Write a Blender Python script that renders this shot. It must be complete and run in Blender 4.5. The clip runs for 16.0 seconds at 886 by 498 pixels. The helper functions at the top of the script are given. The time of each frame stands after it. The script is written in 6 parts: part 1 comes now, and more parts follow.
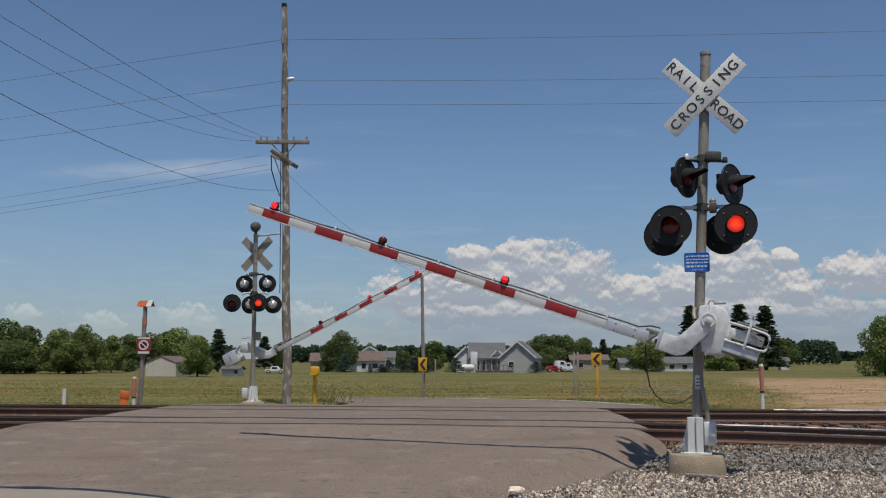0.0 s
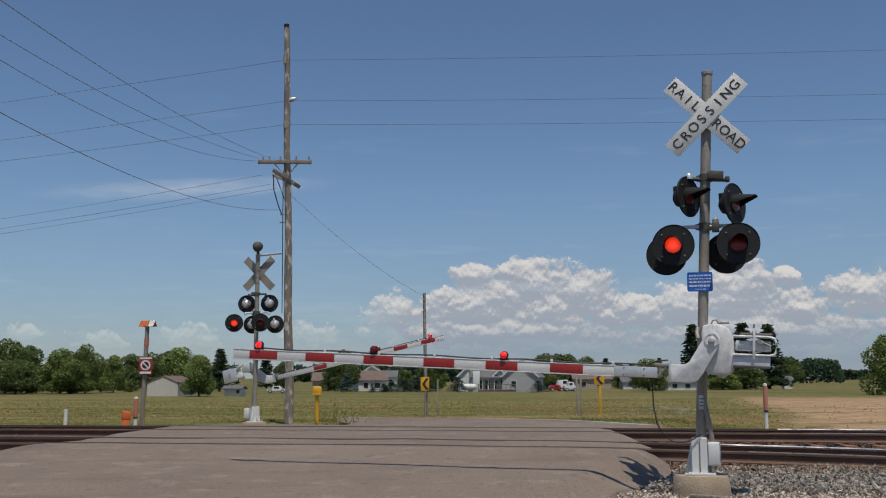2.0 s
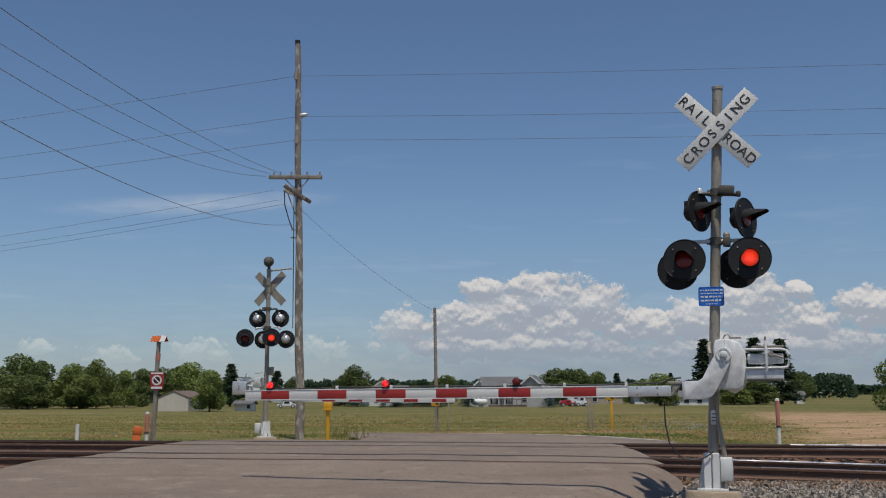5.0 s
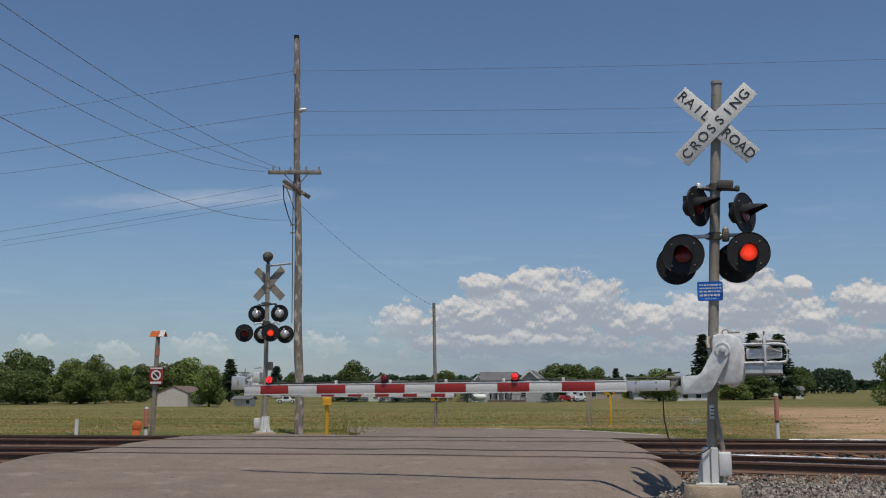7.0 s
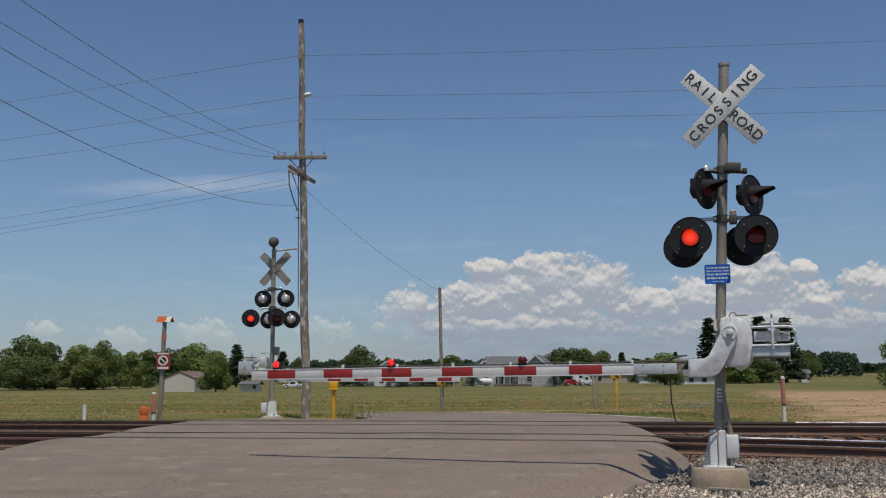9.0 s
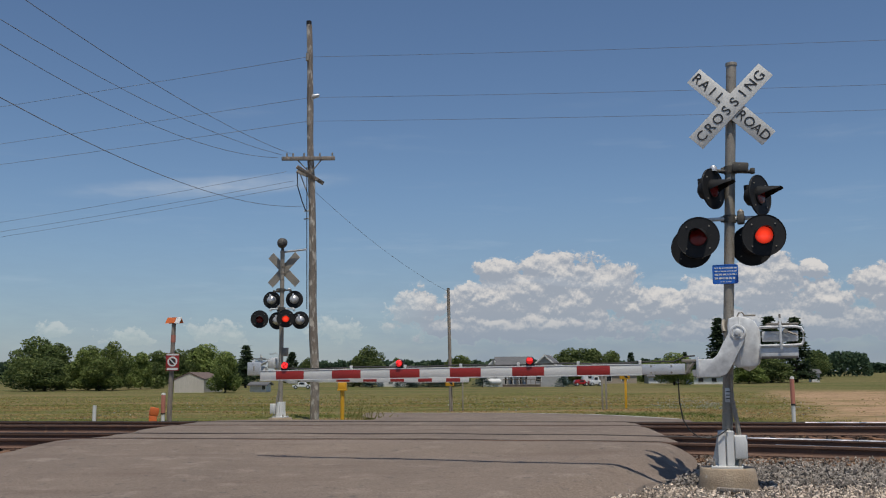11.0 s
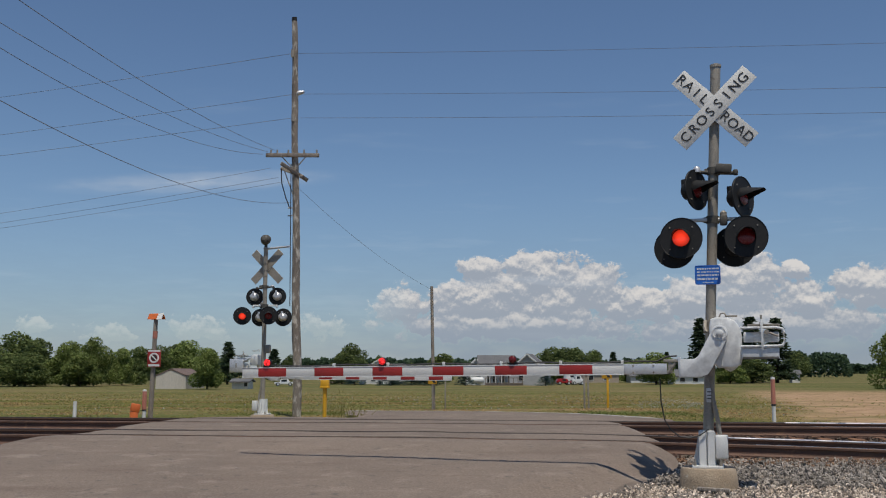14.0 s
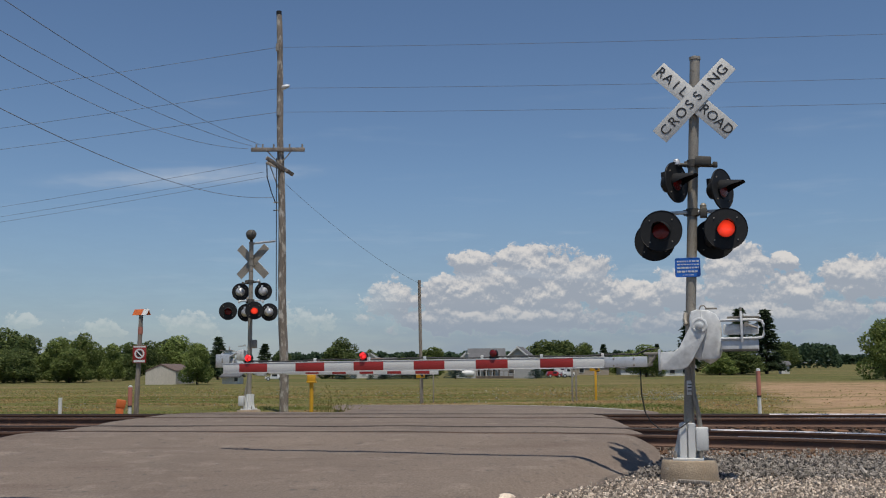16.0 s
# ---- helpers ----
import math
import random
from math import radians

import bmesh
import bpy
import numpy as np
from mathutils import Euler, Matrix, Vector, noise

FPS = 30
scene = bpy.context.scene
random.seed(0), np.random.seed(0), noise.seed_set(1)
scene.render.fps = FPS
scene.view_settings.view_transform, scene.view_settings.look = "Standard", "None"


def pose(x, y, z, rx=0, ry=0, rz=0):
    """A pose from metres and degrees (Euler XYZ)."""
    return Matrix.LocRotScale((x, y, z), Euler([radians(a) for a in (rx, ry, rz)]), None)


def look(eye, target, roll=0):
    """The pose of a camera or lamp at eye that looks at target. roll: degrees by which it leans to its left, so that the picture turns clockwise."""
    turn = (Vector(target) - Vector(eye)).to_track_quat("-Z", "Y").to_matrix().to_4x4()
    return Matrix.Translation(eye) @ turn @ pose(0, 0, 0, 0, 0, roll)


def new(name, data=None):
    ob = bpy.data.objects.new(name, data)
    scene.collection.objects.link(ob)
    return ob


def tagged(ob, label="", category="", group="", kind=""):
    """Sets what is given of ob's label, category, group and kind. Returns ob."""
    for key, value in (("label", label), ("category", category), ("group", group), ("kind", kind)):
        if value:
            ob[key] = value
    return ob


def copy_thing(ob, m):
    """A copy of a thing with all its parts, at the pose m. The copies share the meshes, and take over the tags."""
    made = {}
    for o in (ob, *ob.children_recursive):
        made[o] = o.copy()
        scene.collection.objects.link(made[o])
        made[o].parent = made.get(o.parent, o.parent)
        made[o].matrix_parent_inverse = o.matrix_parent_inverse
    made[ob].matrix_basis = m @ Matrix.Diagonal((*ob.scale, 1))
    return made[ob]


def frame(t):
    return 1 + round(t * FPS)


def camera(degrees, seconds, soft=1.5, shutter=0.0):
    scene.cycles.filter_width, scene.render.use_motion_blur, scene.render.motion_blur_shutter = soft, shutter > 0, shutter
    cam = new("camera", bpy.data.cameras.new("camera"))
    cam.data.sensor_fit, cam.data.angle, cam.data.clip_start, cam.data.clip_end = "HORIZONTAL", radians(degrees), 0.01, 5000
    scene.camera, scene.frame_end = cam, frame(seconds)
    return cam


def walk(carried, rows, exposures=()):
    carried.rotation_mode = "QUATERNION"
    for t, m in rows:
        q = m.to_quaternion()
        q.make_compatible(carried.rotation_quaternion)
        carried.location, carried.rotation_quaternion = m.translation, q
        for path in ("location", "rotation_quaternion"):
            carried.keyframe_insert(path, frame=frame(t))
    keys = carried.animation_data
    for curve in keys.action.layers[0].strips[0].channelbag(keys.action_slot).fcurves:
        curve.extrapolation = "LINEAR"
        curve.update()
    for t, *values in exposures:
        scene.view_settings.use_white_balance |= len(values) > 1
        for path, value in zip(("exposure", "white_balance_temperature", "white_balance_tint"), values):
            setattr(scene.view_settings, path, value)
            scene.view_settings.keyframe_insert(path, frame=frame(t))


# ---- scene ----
cam = camera(48.0, 16.0, soft=1.1)
PATH = [
    (0, (0.002, 0.0, 1.5), (0.002, 1.988, 1.718), -0.0),
    (0.5, (-0.001, -0.001, 1.505), (0.005, 1.987, 1.724), -0.1),
    (1, (0.002, 0.001, 1.507), (0.011, 1.987, 1.737), -0.1),
    (1.5, (0.002, -0.004, 1.51), (0.007, 1.981, 1.75), -0.1),
    (2, (-0.003, 0.007, 1.511), (-0.007, 1.991, 1.767), -0.1),
    (2.5, (-0.009, 0.004, 1.518), (-0.017, 1.986, 1.783), -0.1),
    (3, (-0.007, 0.011, 1.516), (-0.021, 1.992, 1.789), -0.1),
    (3.5, (-0.002, 0.003, 1.512), (-0.024, 1.983, 1.793), -0.1),
    (4, (-0.012, -0.008, 1.516), (-0.036, 1.971, 1.805), -0.1),
    (6.5, (-0.008, -0.014, 1.504), (-0.033, 1.967, 1.781), -0.1),
    (7, (-0.008, -0.013, 1.504), (-0.031, 1.967, 1.78), -0.1),
    (7.5, (-0.006, -0.011, 1.503), (-0.026, 1.971, 1.776), -0.1),
    (8, (-0.014, -0.018, 1.5), (-0.029, 1.964, 1.764), -0.2),
    (8.5, (-0.021, 0.004, 1.506), (-0.044, 1.988, 1.759), -0.3),
    (9, (-0.021, 0.013, 1.496), (-0.055, 1.998, 1.742), -0.3),
    (11.5, (-0.002, -0.01, 1.501), (-0.054, 1.974, 1.748), -0.4),
    (12, (0.0, 0.001, 1.511), (-0.048, 1.985, 1.755), -0.3),
    (12.5, (-0.004, 0.004, 1.508), (-0.044, 1.989, 1.751), -0.2),
    (13, (-0.014, -0.017, 1.505), (-0.05, 1.968, 1.747), -0.0),
    (13.5, (-0.009, -0.01, 1.504), (-0.04, 1.975, 1.748), 0.1),
    (14, (-0.007, -0.009, 1.502), (-0.026, 1.976, 1.745), 0.0),
    (14.5, (-0.005, -0.016, 1.505), (-0.015, 1.97, 1.745), -0.0),
    (15, (-0.007, -0.004, 1.506), (-0.013, 1.982, 1.739), 0.0),
    (15.5, (0.018, 0.006, 1.506), (0.017, 1.992, 1.737), -0.1),
    (16, (0.122, 0.019, 1.511), (0.122, 2.005, 1.741), -0.4),
]
walk(cam, [(t, look(eye, target, roll)) for t, eye, target, roll in PATH])

# ---- world, sun ----
SUN = Vector((0.09, -0.36, 1.0)).normalized()
world = bpy.data.worlds.new("sky")
scene.world = world
world.use_nodes = True
wn = world.node_tree
sky = wn.nodes.new("ShaderNodeTexSky")
sky.sky_type = "NISHITA"
sky.sun_disc = False
sky.sun_elevation = math.asin(SUN.z)
sky.sun_rotation = math.atan2(SUN.x, SUN.y)
sky.altitude, sky.air_density, sky.dust_density, sky.ozone_density = 200, 1.0, 0.2, 3.0
tint = wn.nodes.new("ShaderNodeMix")
tint.data_type, tint.blend_type = "RGBA", "MULTIPLY"
tint.inputs["Factor"].default_value = 1.0
tint.inputs[7].default_value = (0.90, 0.97, 1.05, 1)
wn.links.new(sky.outputs["Color"], tint.inputs[6])
wn.links.new(tint.outputs[2], wn.nodes["Background"].inputs["Color"])
wn.nodes["Background"].inputs["Strength"].default_value = 0.078
sun = new("sun", bpy.data.lights.new("sun", "SUN"))
sun.data.energy, sun.data.angle, sun.data.color = 3.6, radians(0.53), (1.0, 0.94, 0.84)
sun.matrix_world = look(SUN * 60, (0, 0, 0))
scene.view_settings.exposure = 0.0


# ---- materials ----
def nodes_of(name):
    m = bpy.data.materials.new(name)
    m.use_nodes = True
    nt = m.node_tree
    return m, nt, nt.nodes["Principled BSDF"]


def noise_fac(nt, vec, scale, detail=4, lo=0.35, hi=0.65, stretch=None):
    n = nt.nodes.new("ShaderNodeTexNoise")
    n.inputs["Scale"].default_value, n.inputs["Detail"].default_value = scale, detail
    if stretch:
        mp = nt.nodes.new("ShaderNodeMapping")
        mp.inputs["Scale"].default_value = stretch
        nt.links.new(vec, mp.inputs["Vector"])
        vec = mp.outputs["Vector"]
    nt.links.new(vec, n.inputs["Vector"])
    r = nt.nodes.new("ShaderNodeMapRange")
    r.inputs["From Min"].default_value, r.inputs["From Max"].default_value = lo, hi
    nt.links.new(n.outputs["Fac"], r.inputs["Value"])
    return r.outputs["Result"]


def mix(nt, fac, a, b):
    m = nt.nodes.new("ShaderNodeMix")
    m.data_type = "RGBA"
    for sock, v in ((m.inputs["Factor"], fac), (m.inputs[6], a), (m.inputs[7], b)):
        if isinstance(v, (int, float)):
            sock.default_value = v
        elif isinstance(v, tuple):
            sock.default_value = (*v, 1)
        else:
            nt.links.new(v, sock)
    return m.outputs[2]


def surface(name, base, other=None, worn=None, rough=0.7, metal=0.0, big=1.5, fine=40.0, bump=0.2, depth=0.01, island=0.0, stretch=None, worn_at=0.6, world_space=False, spec=0.5):
    """base and other mix at a large scale, worn breaks through in patches, fine grain drives bump and gloss."""
    m, nt, b = nodes_of(name)
    tc = nt.nodes.new("ShaderNodeTexCoord")
    vec = tc.outputs["Object"]
    if world_space:
        vec = nt.nodes.new("ShaderNodeNewGeometry").outputs["Position"]
    other = other or tuple(c * 0.8 for c in base)
    col = mix(nt, noise_fac(nt, vec, big, 5, 0.3, 0.7, stretch), base, other)
    if worn:
        col = mix(nt, noise_fac(nt, vec, big * 4.3, 6, worn_at, worn_at + 0.12, stretch), col, worn)
    grain = noise_fac(nt, vec, fine, 6, 0.25, 0.75, stretch)
    dark = nt.nodes.new("ShaderNodeMix")
    dark.data_type, dark.blend_type = "RGBA", "MULTIPLY"
    dark.inputs["Factor"].default_value = 0.35
    nt.links.new(col, dark.inputs[6])
    nt.links.new(grain, dark.inputs[7])
    col = dark.outputs[2]
    if island:
        g = nt.nodes.new("ShaderNodeNewGeometry")
        hsv = nt.nodes.new("ShaderNodeHueSaturation")
        r = nt.nodes.new("ShaderNodeMapRange")
        r.inputs["To Min"].default_value, r.inputs["To Max"].default_value = 1 - island, 1 + island
        nt.links.new(g.outputs["Random Per Island"], r.inputs["Value"])
        nt.links.new(r.outputs["Result"], hsv.inputs["Value"])
        nt.links.new(col, hsv.inputs["Color"])
        col = hsv.outputs["Color"]
    nt.links.new(col, b.inputs["Base Color"])
    rr = nt.nodes.new("ShaderNodeMapRange")
    rr.inputs["To Min"].default_value, rr.inputs["To Max"].default_value = max(0.02, rough - 0.12), min(1, rough + 0.12)
    nt.links.new(grain, rr.inputs["Value"])
    nt.links.new(rr.outputs["Result"], b.inputs["Roughness"])
    b.inputs["Metallic"].default_value = metal
    b.inputs["Specular IOR Level"].default_value = spec
    if bump:
        bp = nt.nodes.new("ShaderNodeBump")
        bp.inputs["Strength"].default_value, bp.inputs["Distance"].default_value = bump, depth
        nt.links.new(grain, bp.inputs["Height"])
        nt.links.new(bp.outputs["Normal"], b.inputs["Normal"])
    return m


def leaf_material(name, a, b2, c):
    """Foliage: colour by leaf, some light through the leaf."""
    m, nt, b = nodes_of(name)
    g = nt.nodes.new("ShaderNodeNewGeometry")
    ramp = nt.nodes.new("ShaderNodeValToRGB")
    e = ramp.color_ramp.elements
    e[0].color, e[1].color = (*a, 1), (*c, 1)
    mid = e.new(0.55)
    mid.color = (*b2, 1)
    nt.links.new(g.outputs["Random Per Island"], ramp.inputs["Fac"])
    oi = nt.nodes.new("ShaderNodeObjectInfo")
    hsv = nt.nodes.new("ShaderNodeHueSaturation")
    r = nt.nodes.new("ShaderNodeMapRange")
    r.inputs["To Min"].default_value, r.inputs["To Max"].default_value = 0.8, 1.2
    nt.links.new(oi.outputs["Random"], r.inputs["Value"])
    nt.links.new(r.outputs["Result"], hsv.inputs["Value"])
    nt.links.new(ramp.outputs["Color"], hsv.inputs["Color"])
    nt.links.new(hsv.outputs["Color"], b.inputs["Base Color"])
    b.inputs["Roughness"].default_value = 0.75
    b.inputs["Specular IOR Level"].default_value = 0.15
    tr = nt.nodes.new("ShaderNodeBsdfTranslucent")
    nt.links.new(hsv.outputs["Color"], tr.inputs["Color"])
    mx = nt.nodes.new("ShaderNodeMixShader")
    mx.inputs["Fac"].default_value = 0.4
    nt.links.new(b.outputs["BSDF"], mx.inputs[1])
    nt.links.new(tr.outputs["BSDF"], mx.inputs[2])
    nt.links.new(mx.outputs["Shader"], nt.nodes["Material Output"].inputs["Surface"])
    return m


def glowing(name, colour, strength, radius=0.0):
    m, nt, b = nodes_of(name)
    b.inputs["Base Color"].default_value = (0.3, 0.01, 0.005, 1)
    b.inputs["Emission Color"].default_value = (*colour, 1)
    b.inputs["Emission Strength"].default_value = strength
    tc = nt.nodes.new("ShaderNodeTexCoord")
    if radius:
        # brightest where the bulb sits behind the middle of the lens
        sep = nt.nodes.new("ShaderNodeVectorMath")
        sep.operation = "MULTIPLY"
        sep.inputs[1].default_value = (1, 0, 1)
        ln = nt.nodes.new("ShaderNodeVectorMath")
        ln.operation = "LENGTH"
        nt.links.new(tc.outputs["Object"], sep.inputs[0])
        nt.links.new(sep.outputs[0], ln.inputs[0])
        r = nt.nodes.new("ShaderNodeMapRange")
        r.inputs["From Min"].default_value, r.inputs["From Max"].default_value = radius * 0.25, radius
        r.inputs["To Min"].default_value, r.inputs["To Max"].default_value = strength, strength * 0.28
        nt.links.new(ln.outputs["Value"], r.inputs["Value"])
        nt.links.new(r.outputs["Result"], b.inputs["Emission Strength"])
    w = nt.nodes.new("ShaderNodeTexVoronoi")
    w.inputs["Scale"].default_value = 60 if radius else 26
    nt.links.new(tc.outputs["Object"], w.inputs["Vector"])
    bp = nt.nodes.new("ShaderNodeBump")
    bp.inputs["Strength"].default_value = 0.3
    nt.links.new(w.outputs["Distance"], bp.inputs["Height"])
    nt.links.new(bp.outputs["Normal"], b.inputs["Normal"])
    b.inputs["Roughness"].default_value = 0.2
    if not radius:
        r = nt.nodes.new("ShaderNodeMapRange")
        r.inputs["From Min"].default_value, r.inputs["From Max"].default_value = 0.15, 0.6
        r.inputs["To Min"].default_value, r.inputs["To Max"].default_value = strength * 2.2, strength * 0.35
        nt.links.new(w.outputs["Distance"], r.inputs["Value"])
        nt.links.new(r.outputs["Result"], b.inputs["Emission Strength"])
    return m


GALV = surface("galvanised_steel", (0.42, 0.375, 0.31), (0.30, 0.27, 0.225), (0.22, 0.18, 0.14), rough=0.55, metal=0.25, big=3, fine=60, bump=0.1, depth=0.002)
SILVER = surface("aluminium_paint", (0.84, 0.84, 0.82), (0.76, 0.76, 0.74), (0.60, 0.59, 0.57), rough=0.4, metal=0.08, big=3, fine=14, bump=0.03, depth=0.001, worn_at=0.66)
ALU = surface("bare_aluminium", (0.80, 0.80, 0.80), (0.7, 0.7, 0.7), (0.5, 0.5, 0.49), rough=0.4, metal=0.5, big=6, fine=120, bump=0.05, depth=0.001)
WHITE = surface("white_sheeting", (0.78, 0.77, 0.73), (0.72, 0.71, 0.67), (0.45, 0.44, 0.40), rough=0.5, big=3, fine=200, bump=0.03, depth=0.0005, worn_at=0.68)
WHITEPAINT = surface("white_paint", (0.80, 0.80, 0.78), (0.70, 0.70, 0.67), (0.5, 0.48, 0.44), rough=0.5, big=4, fine=120, bump=0.06, depth=0.001, worn_at=0.68)
RED = surface("red_sheeting", (0.40, 0.025, 0.02), (0.34, 0.03, 0.025), (0.45, 0.10, 0.08), rough=0.45, big=3, fine=200, bump=0.03, depth=0.0005, worn_at=0.68)
BLACK = surface("black_enamel", (0.012, 0.012, 0.013), (0.02, 0.02, 0.02), (0.035, 0.033, 0.03), rough=0.6, big=5, fine=120, bump=0.06, depth=0.001, spec=0.3)
DARK_STEEL = surface("dark_weathered_steel", (0.12, 0.11, 0.095), (0.07, 0.065, 0.055), (0.20, 0.18, 0.15), rough=0.7, metal=0.2, big=6, fine=80, bump=0.15, depth=0.002)
LETTER = surface("black_lettering", (0.02, 0.02, 0.02), (0.03, 0.03, 0.03), rough=0.6, bump=0.0)
RUBBER = surface("black_cable", (0.02, 0.02, 0.02), (0.03, 0.03, 0.03), rough=0.6, bump=0.05)
WIRE = surface("weathered_wire", (0.15, 0.155, 0.16), (0.19, 0.19, 0.19), rough=0.7, bump=0.0)
CONCRETE = surface("stained_concrete", (0.47, 0.37, 0.26), (0.36, 0.27, 0.18), (0.52, 0.45, 0.36), rough=0.9, big=4, fine=50, bump=0.5, depth=0.01)
LENS_OFF = surface("dark_red_lens", (0.26, 0.014, 0.014), (0.20, 0.010, 0.010), rough=0.25, bump=0.15, fine=70)
LENS_LIT = glowing("lit_red_lens", (1.0, 0.050, 0.02), 1.15, 0.104)
LAMP_LIT = glowing("lit_gate_lamp", (1.0, 0.025, 0.03), 0.95)
LAMP_RED = surface("red_lamp_glass", (0.22, 0.012, 0.012), (0.14, 0.01, 0.01), rough=0.15, bump=0.1, fine=60)
BLUE = surface("blue_sign_face", (0.025, 0.19, 0.72), (0.025, 0.165, 0.64), rough=0.4, bump=0.02, fine=150)
YELLOW = surface("yellow_sign_face", (0.80, 0.42, 0.02), (0.72, 0.37, 0.02), (0.6, 0.35, 0.08), rough=0.5, bump=0.03, fine=120, worn_at=0.68)
ORANGE = surface("orange_marker_paint", (0.72, 0.16, 0.03), (0.6, 0.13, 0.03), (0.7, 0.35, 0.2), rough=0.55, bump=0.05, big=5, worn_at=0.66)
FADED = surface("faded_red_plastic", (0.55, 0.22, 0.16), (0.48, 0.17, 0.12), rough=0.6, bump=0.05)
WOOD = surface("weathered_pole_wood", (0.40, 0.34, 0.28), (0.22, 0.185, 0.155), (0.58, 0.53, 0.46), rough=0.9, big=1.2, fine=25, bump=0.8, depth=0.02, stretch=(3, 3, 0.35), worn_at=0.58)
POLE_WOOD = surface("peeling_pole_wood", (0.36, 0.305, 0.25), (0.20, 0.165, 0.135), (0.66, 0.60, 0.52), rough=0.9, big=0.9, fine=25, bump=0.8, depth=0.02, stretch=(2.2, 2.2, 0.8), worn_at=0.52)
TIE = surface("creosoted_tie", (0.26, 0.13, 0.065), (0.16, 0.085, 0.05), (0.36, 0.19, 0.09), rough=0.9, big=3, fine=30, bump=0.6, depth=0.01, stretch=(1, 0.3, 1))
RUST = surface("rusty_rail_steel", (0.17, 0.095, 0.065), (0.12, 0.07, 0.05), (0.23, 0.125, 0.075), rough=0.8, metal=0.1, big=1.5, fine=40, bump=0.2, depth=0.003)
# one worn rail head, with and without the sky's glint in its colour
POLISH_GLINT = surface("polished_rail_head_glint", (0.95, 0.90, 0.86), (0.85, 0.80, 0.76), rough=0.3, metal=1.0, big=0.5, fine=3, bump=0.0)
SHADE_STEEL = surface("rail_head_no_glint", (0.05, 0.035, 0.03), (0.035, 0.027, 0.024), rough=0.6, metal=0.3, big=2, fine=30, bump=0.1)
BLACK_LINE = surface("near_black_line", (0.012, 0.011, 0.011), (0.02, 0.018, 0.017), rough=0.5, bump=0.2)
PALE_ROAD = surface("pale_worn_pavement", (0.34, 0.29, 0.235), (0.28, 0.235, 0.19), (0.40, 0.35, 0.29), rough=0.9, big=0.8, fine=45, bump=0.4, depth=0.006, world_space=True)
LINE = surface("worn_road_paint", (0.52, 0.50, 0.45), (0.4, 0.38, 0.33), (0.25, 0.23, 0.21), rough=0.8, big=2, fine=40, bump=0.2)
BARK = surface("bark", (0.10, 0.075, 0.055), (0.06, 0.045, 0.035), rough=0.95, big=2, fine=12, bump=0.6, depth=0.03, stretch=(2, 2, 0.4))
LEAF = leaf_material("summer_leaves", (0.09, 0.13, 0.036), (0.175, 0.225, 0.065), (0.28, 0.32, 0.11))
LEAF_DARK = leaf_material("dark_leaves", (0.06, 0.088, 0.03), (0.115, 0.15, 0.052), (0.20, 0.235, 0.085))
NEEDLE = leaf_material("spruce_needles", (0.036, 0.056, 0.028), (0.06, 0.09, 0.045), (0.10, 0.13, 0.07))
NEEDLE_BLUE = leaf_material("blue_spruce_needles", (0.06, 0.09, 0.075), (0.09, 0.135, 0.11), (0.13, 0.18, 0.15))
FAR_LEAF = leaf_material("far_wood_leaves", (0.045, 0.075, 0.045), (0.06, 0.098, 0.055), (0.085, 0.125, 0.07))
GREEN_GRASS = leaf_material("green_weeds", (0.12, 0.17, 0.04), (0.18, 0.22, 0.06), (0.26, 0.27, 0.09))


def grass_material():
    """Meadow blades: drifts of green, olive and straw, varied blade by blade."""
    m, nt, b = nodes_of("meadow_blades")
    g = nt.nodes.new("ShaderNodeNewGeometry")
    vec = g.outputs["Position"]
    col = mix(nt, noise_fac(nt, vec, 0.16, 5, 0.40, 0.60, (0.35, 1.6, 0.2)), (0.19, 0.215, 0.06), (0.305, 0.26, 0.095))
    col = mix(nt, noise_fac(nt, vec, 0.22, 5, 0.50, 0.60, (0.3, 1.8, 0.2)), col, (0.44, 0.29, 0.145))
    hsv = nt.nodes.new("ShaderNodeHueSaturation")
    r = nt.nodes.new("ShaderNodeMapRange")
    r.inputs["To Min"].default_value, r.inputs["To Max"].default_value = 0.8, 1.25
    nt.links.new(g.outputs["Random Per Island"], r.inputs["Value"])
    nt.links.new(r.outputs["Result"], hsv.inputs["Value"])
    nt.links.new(col, hsv.inputs["Color"])
    nt.links.new(hsv.outputs["Color"], b.inputs["Base Color"])
    b.inputs["Roughness"].default_value = 0.85
    b.inputs["Specular IOR Level"].default_value = 0.1
    tr = nt.nodes.new("ShaderNodeBsdfTranslucent")
    nt.links.new(hsv.outputs["Color"], tr.inputs["Color"])
    mx = nt.nodes.new("ShaderNodeMixShader")
    mx.inputs["Fac"].default_value = 0.55
    nt.links.new(b.outputs["BSDF"], mx.inputs[1])
    nt.links.new(tr.outputs["BSDF"], mx.inputs[2])
    nt.links.new(mx.outputs["Shader"], nt.nodes["Material Output"].inputs["Surface"])
    return m


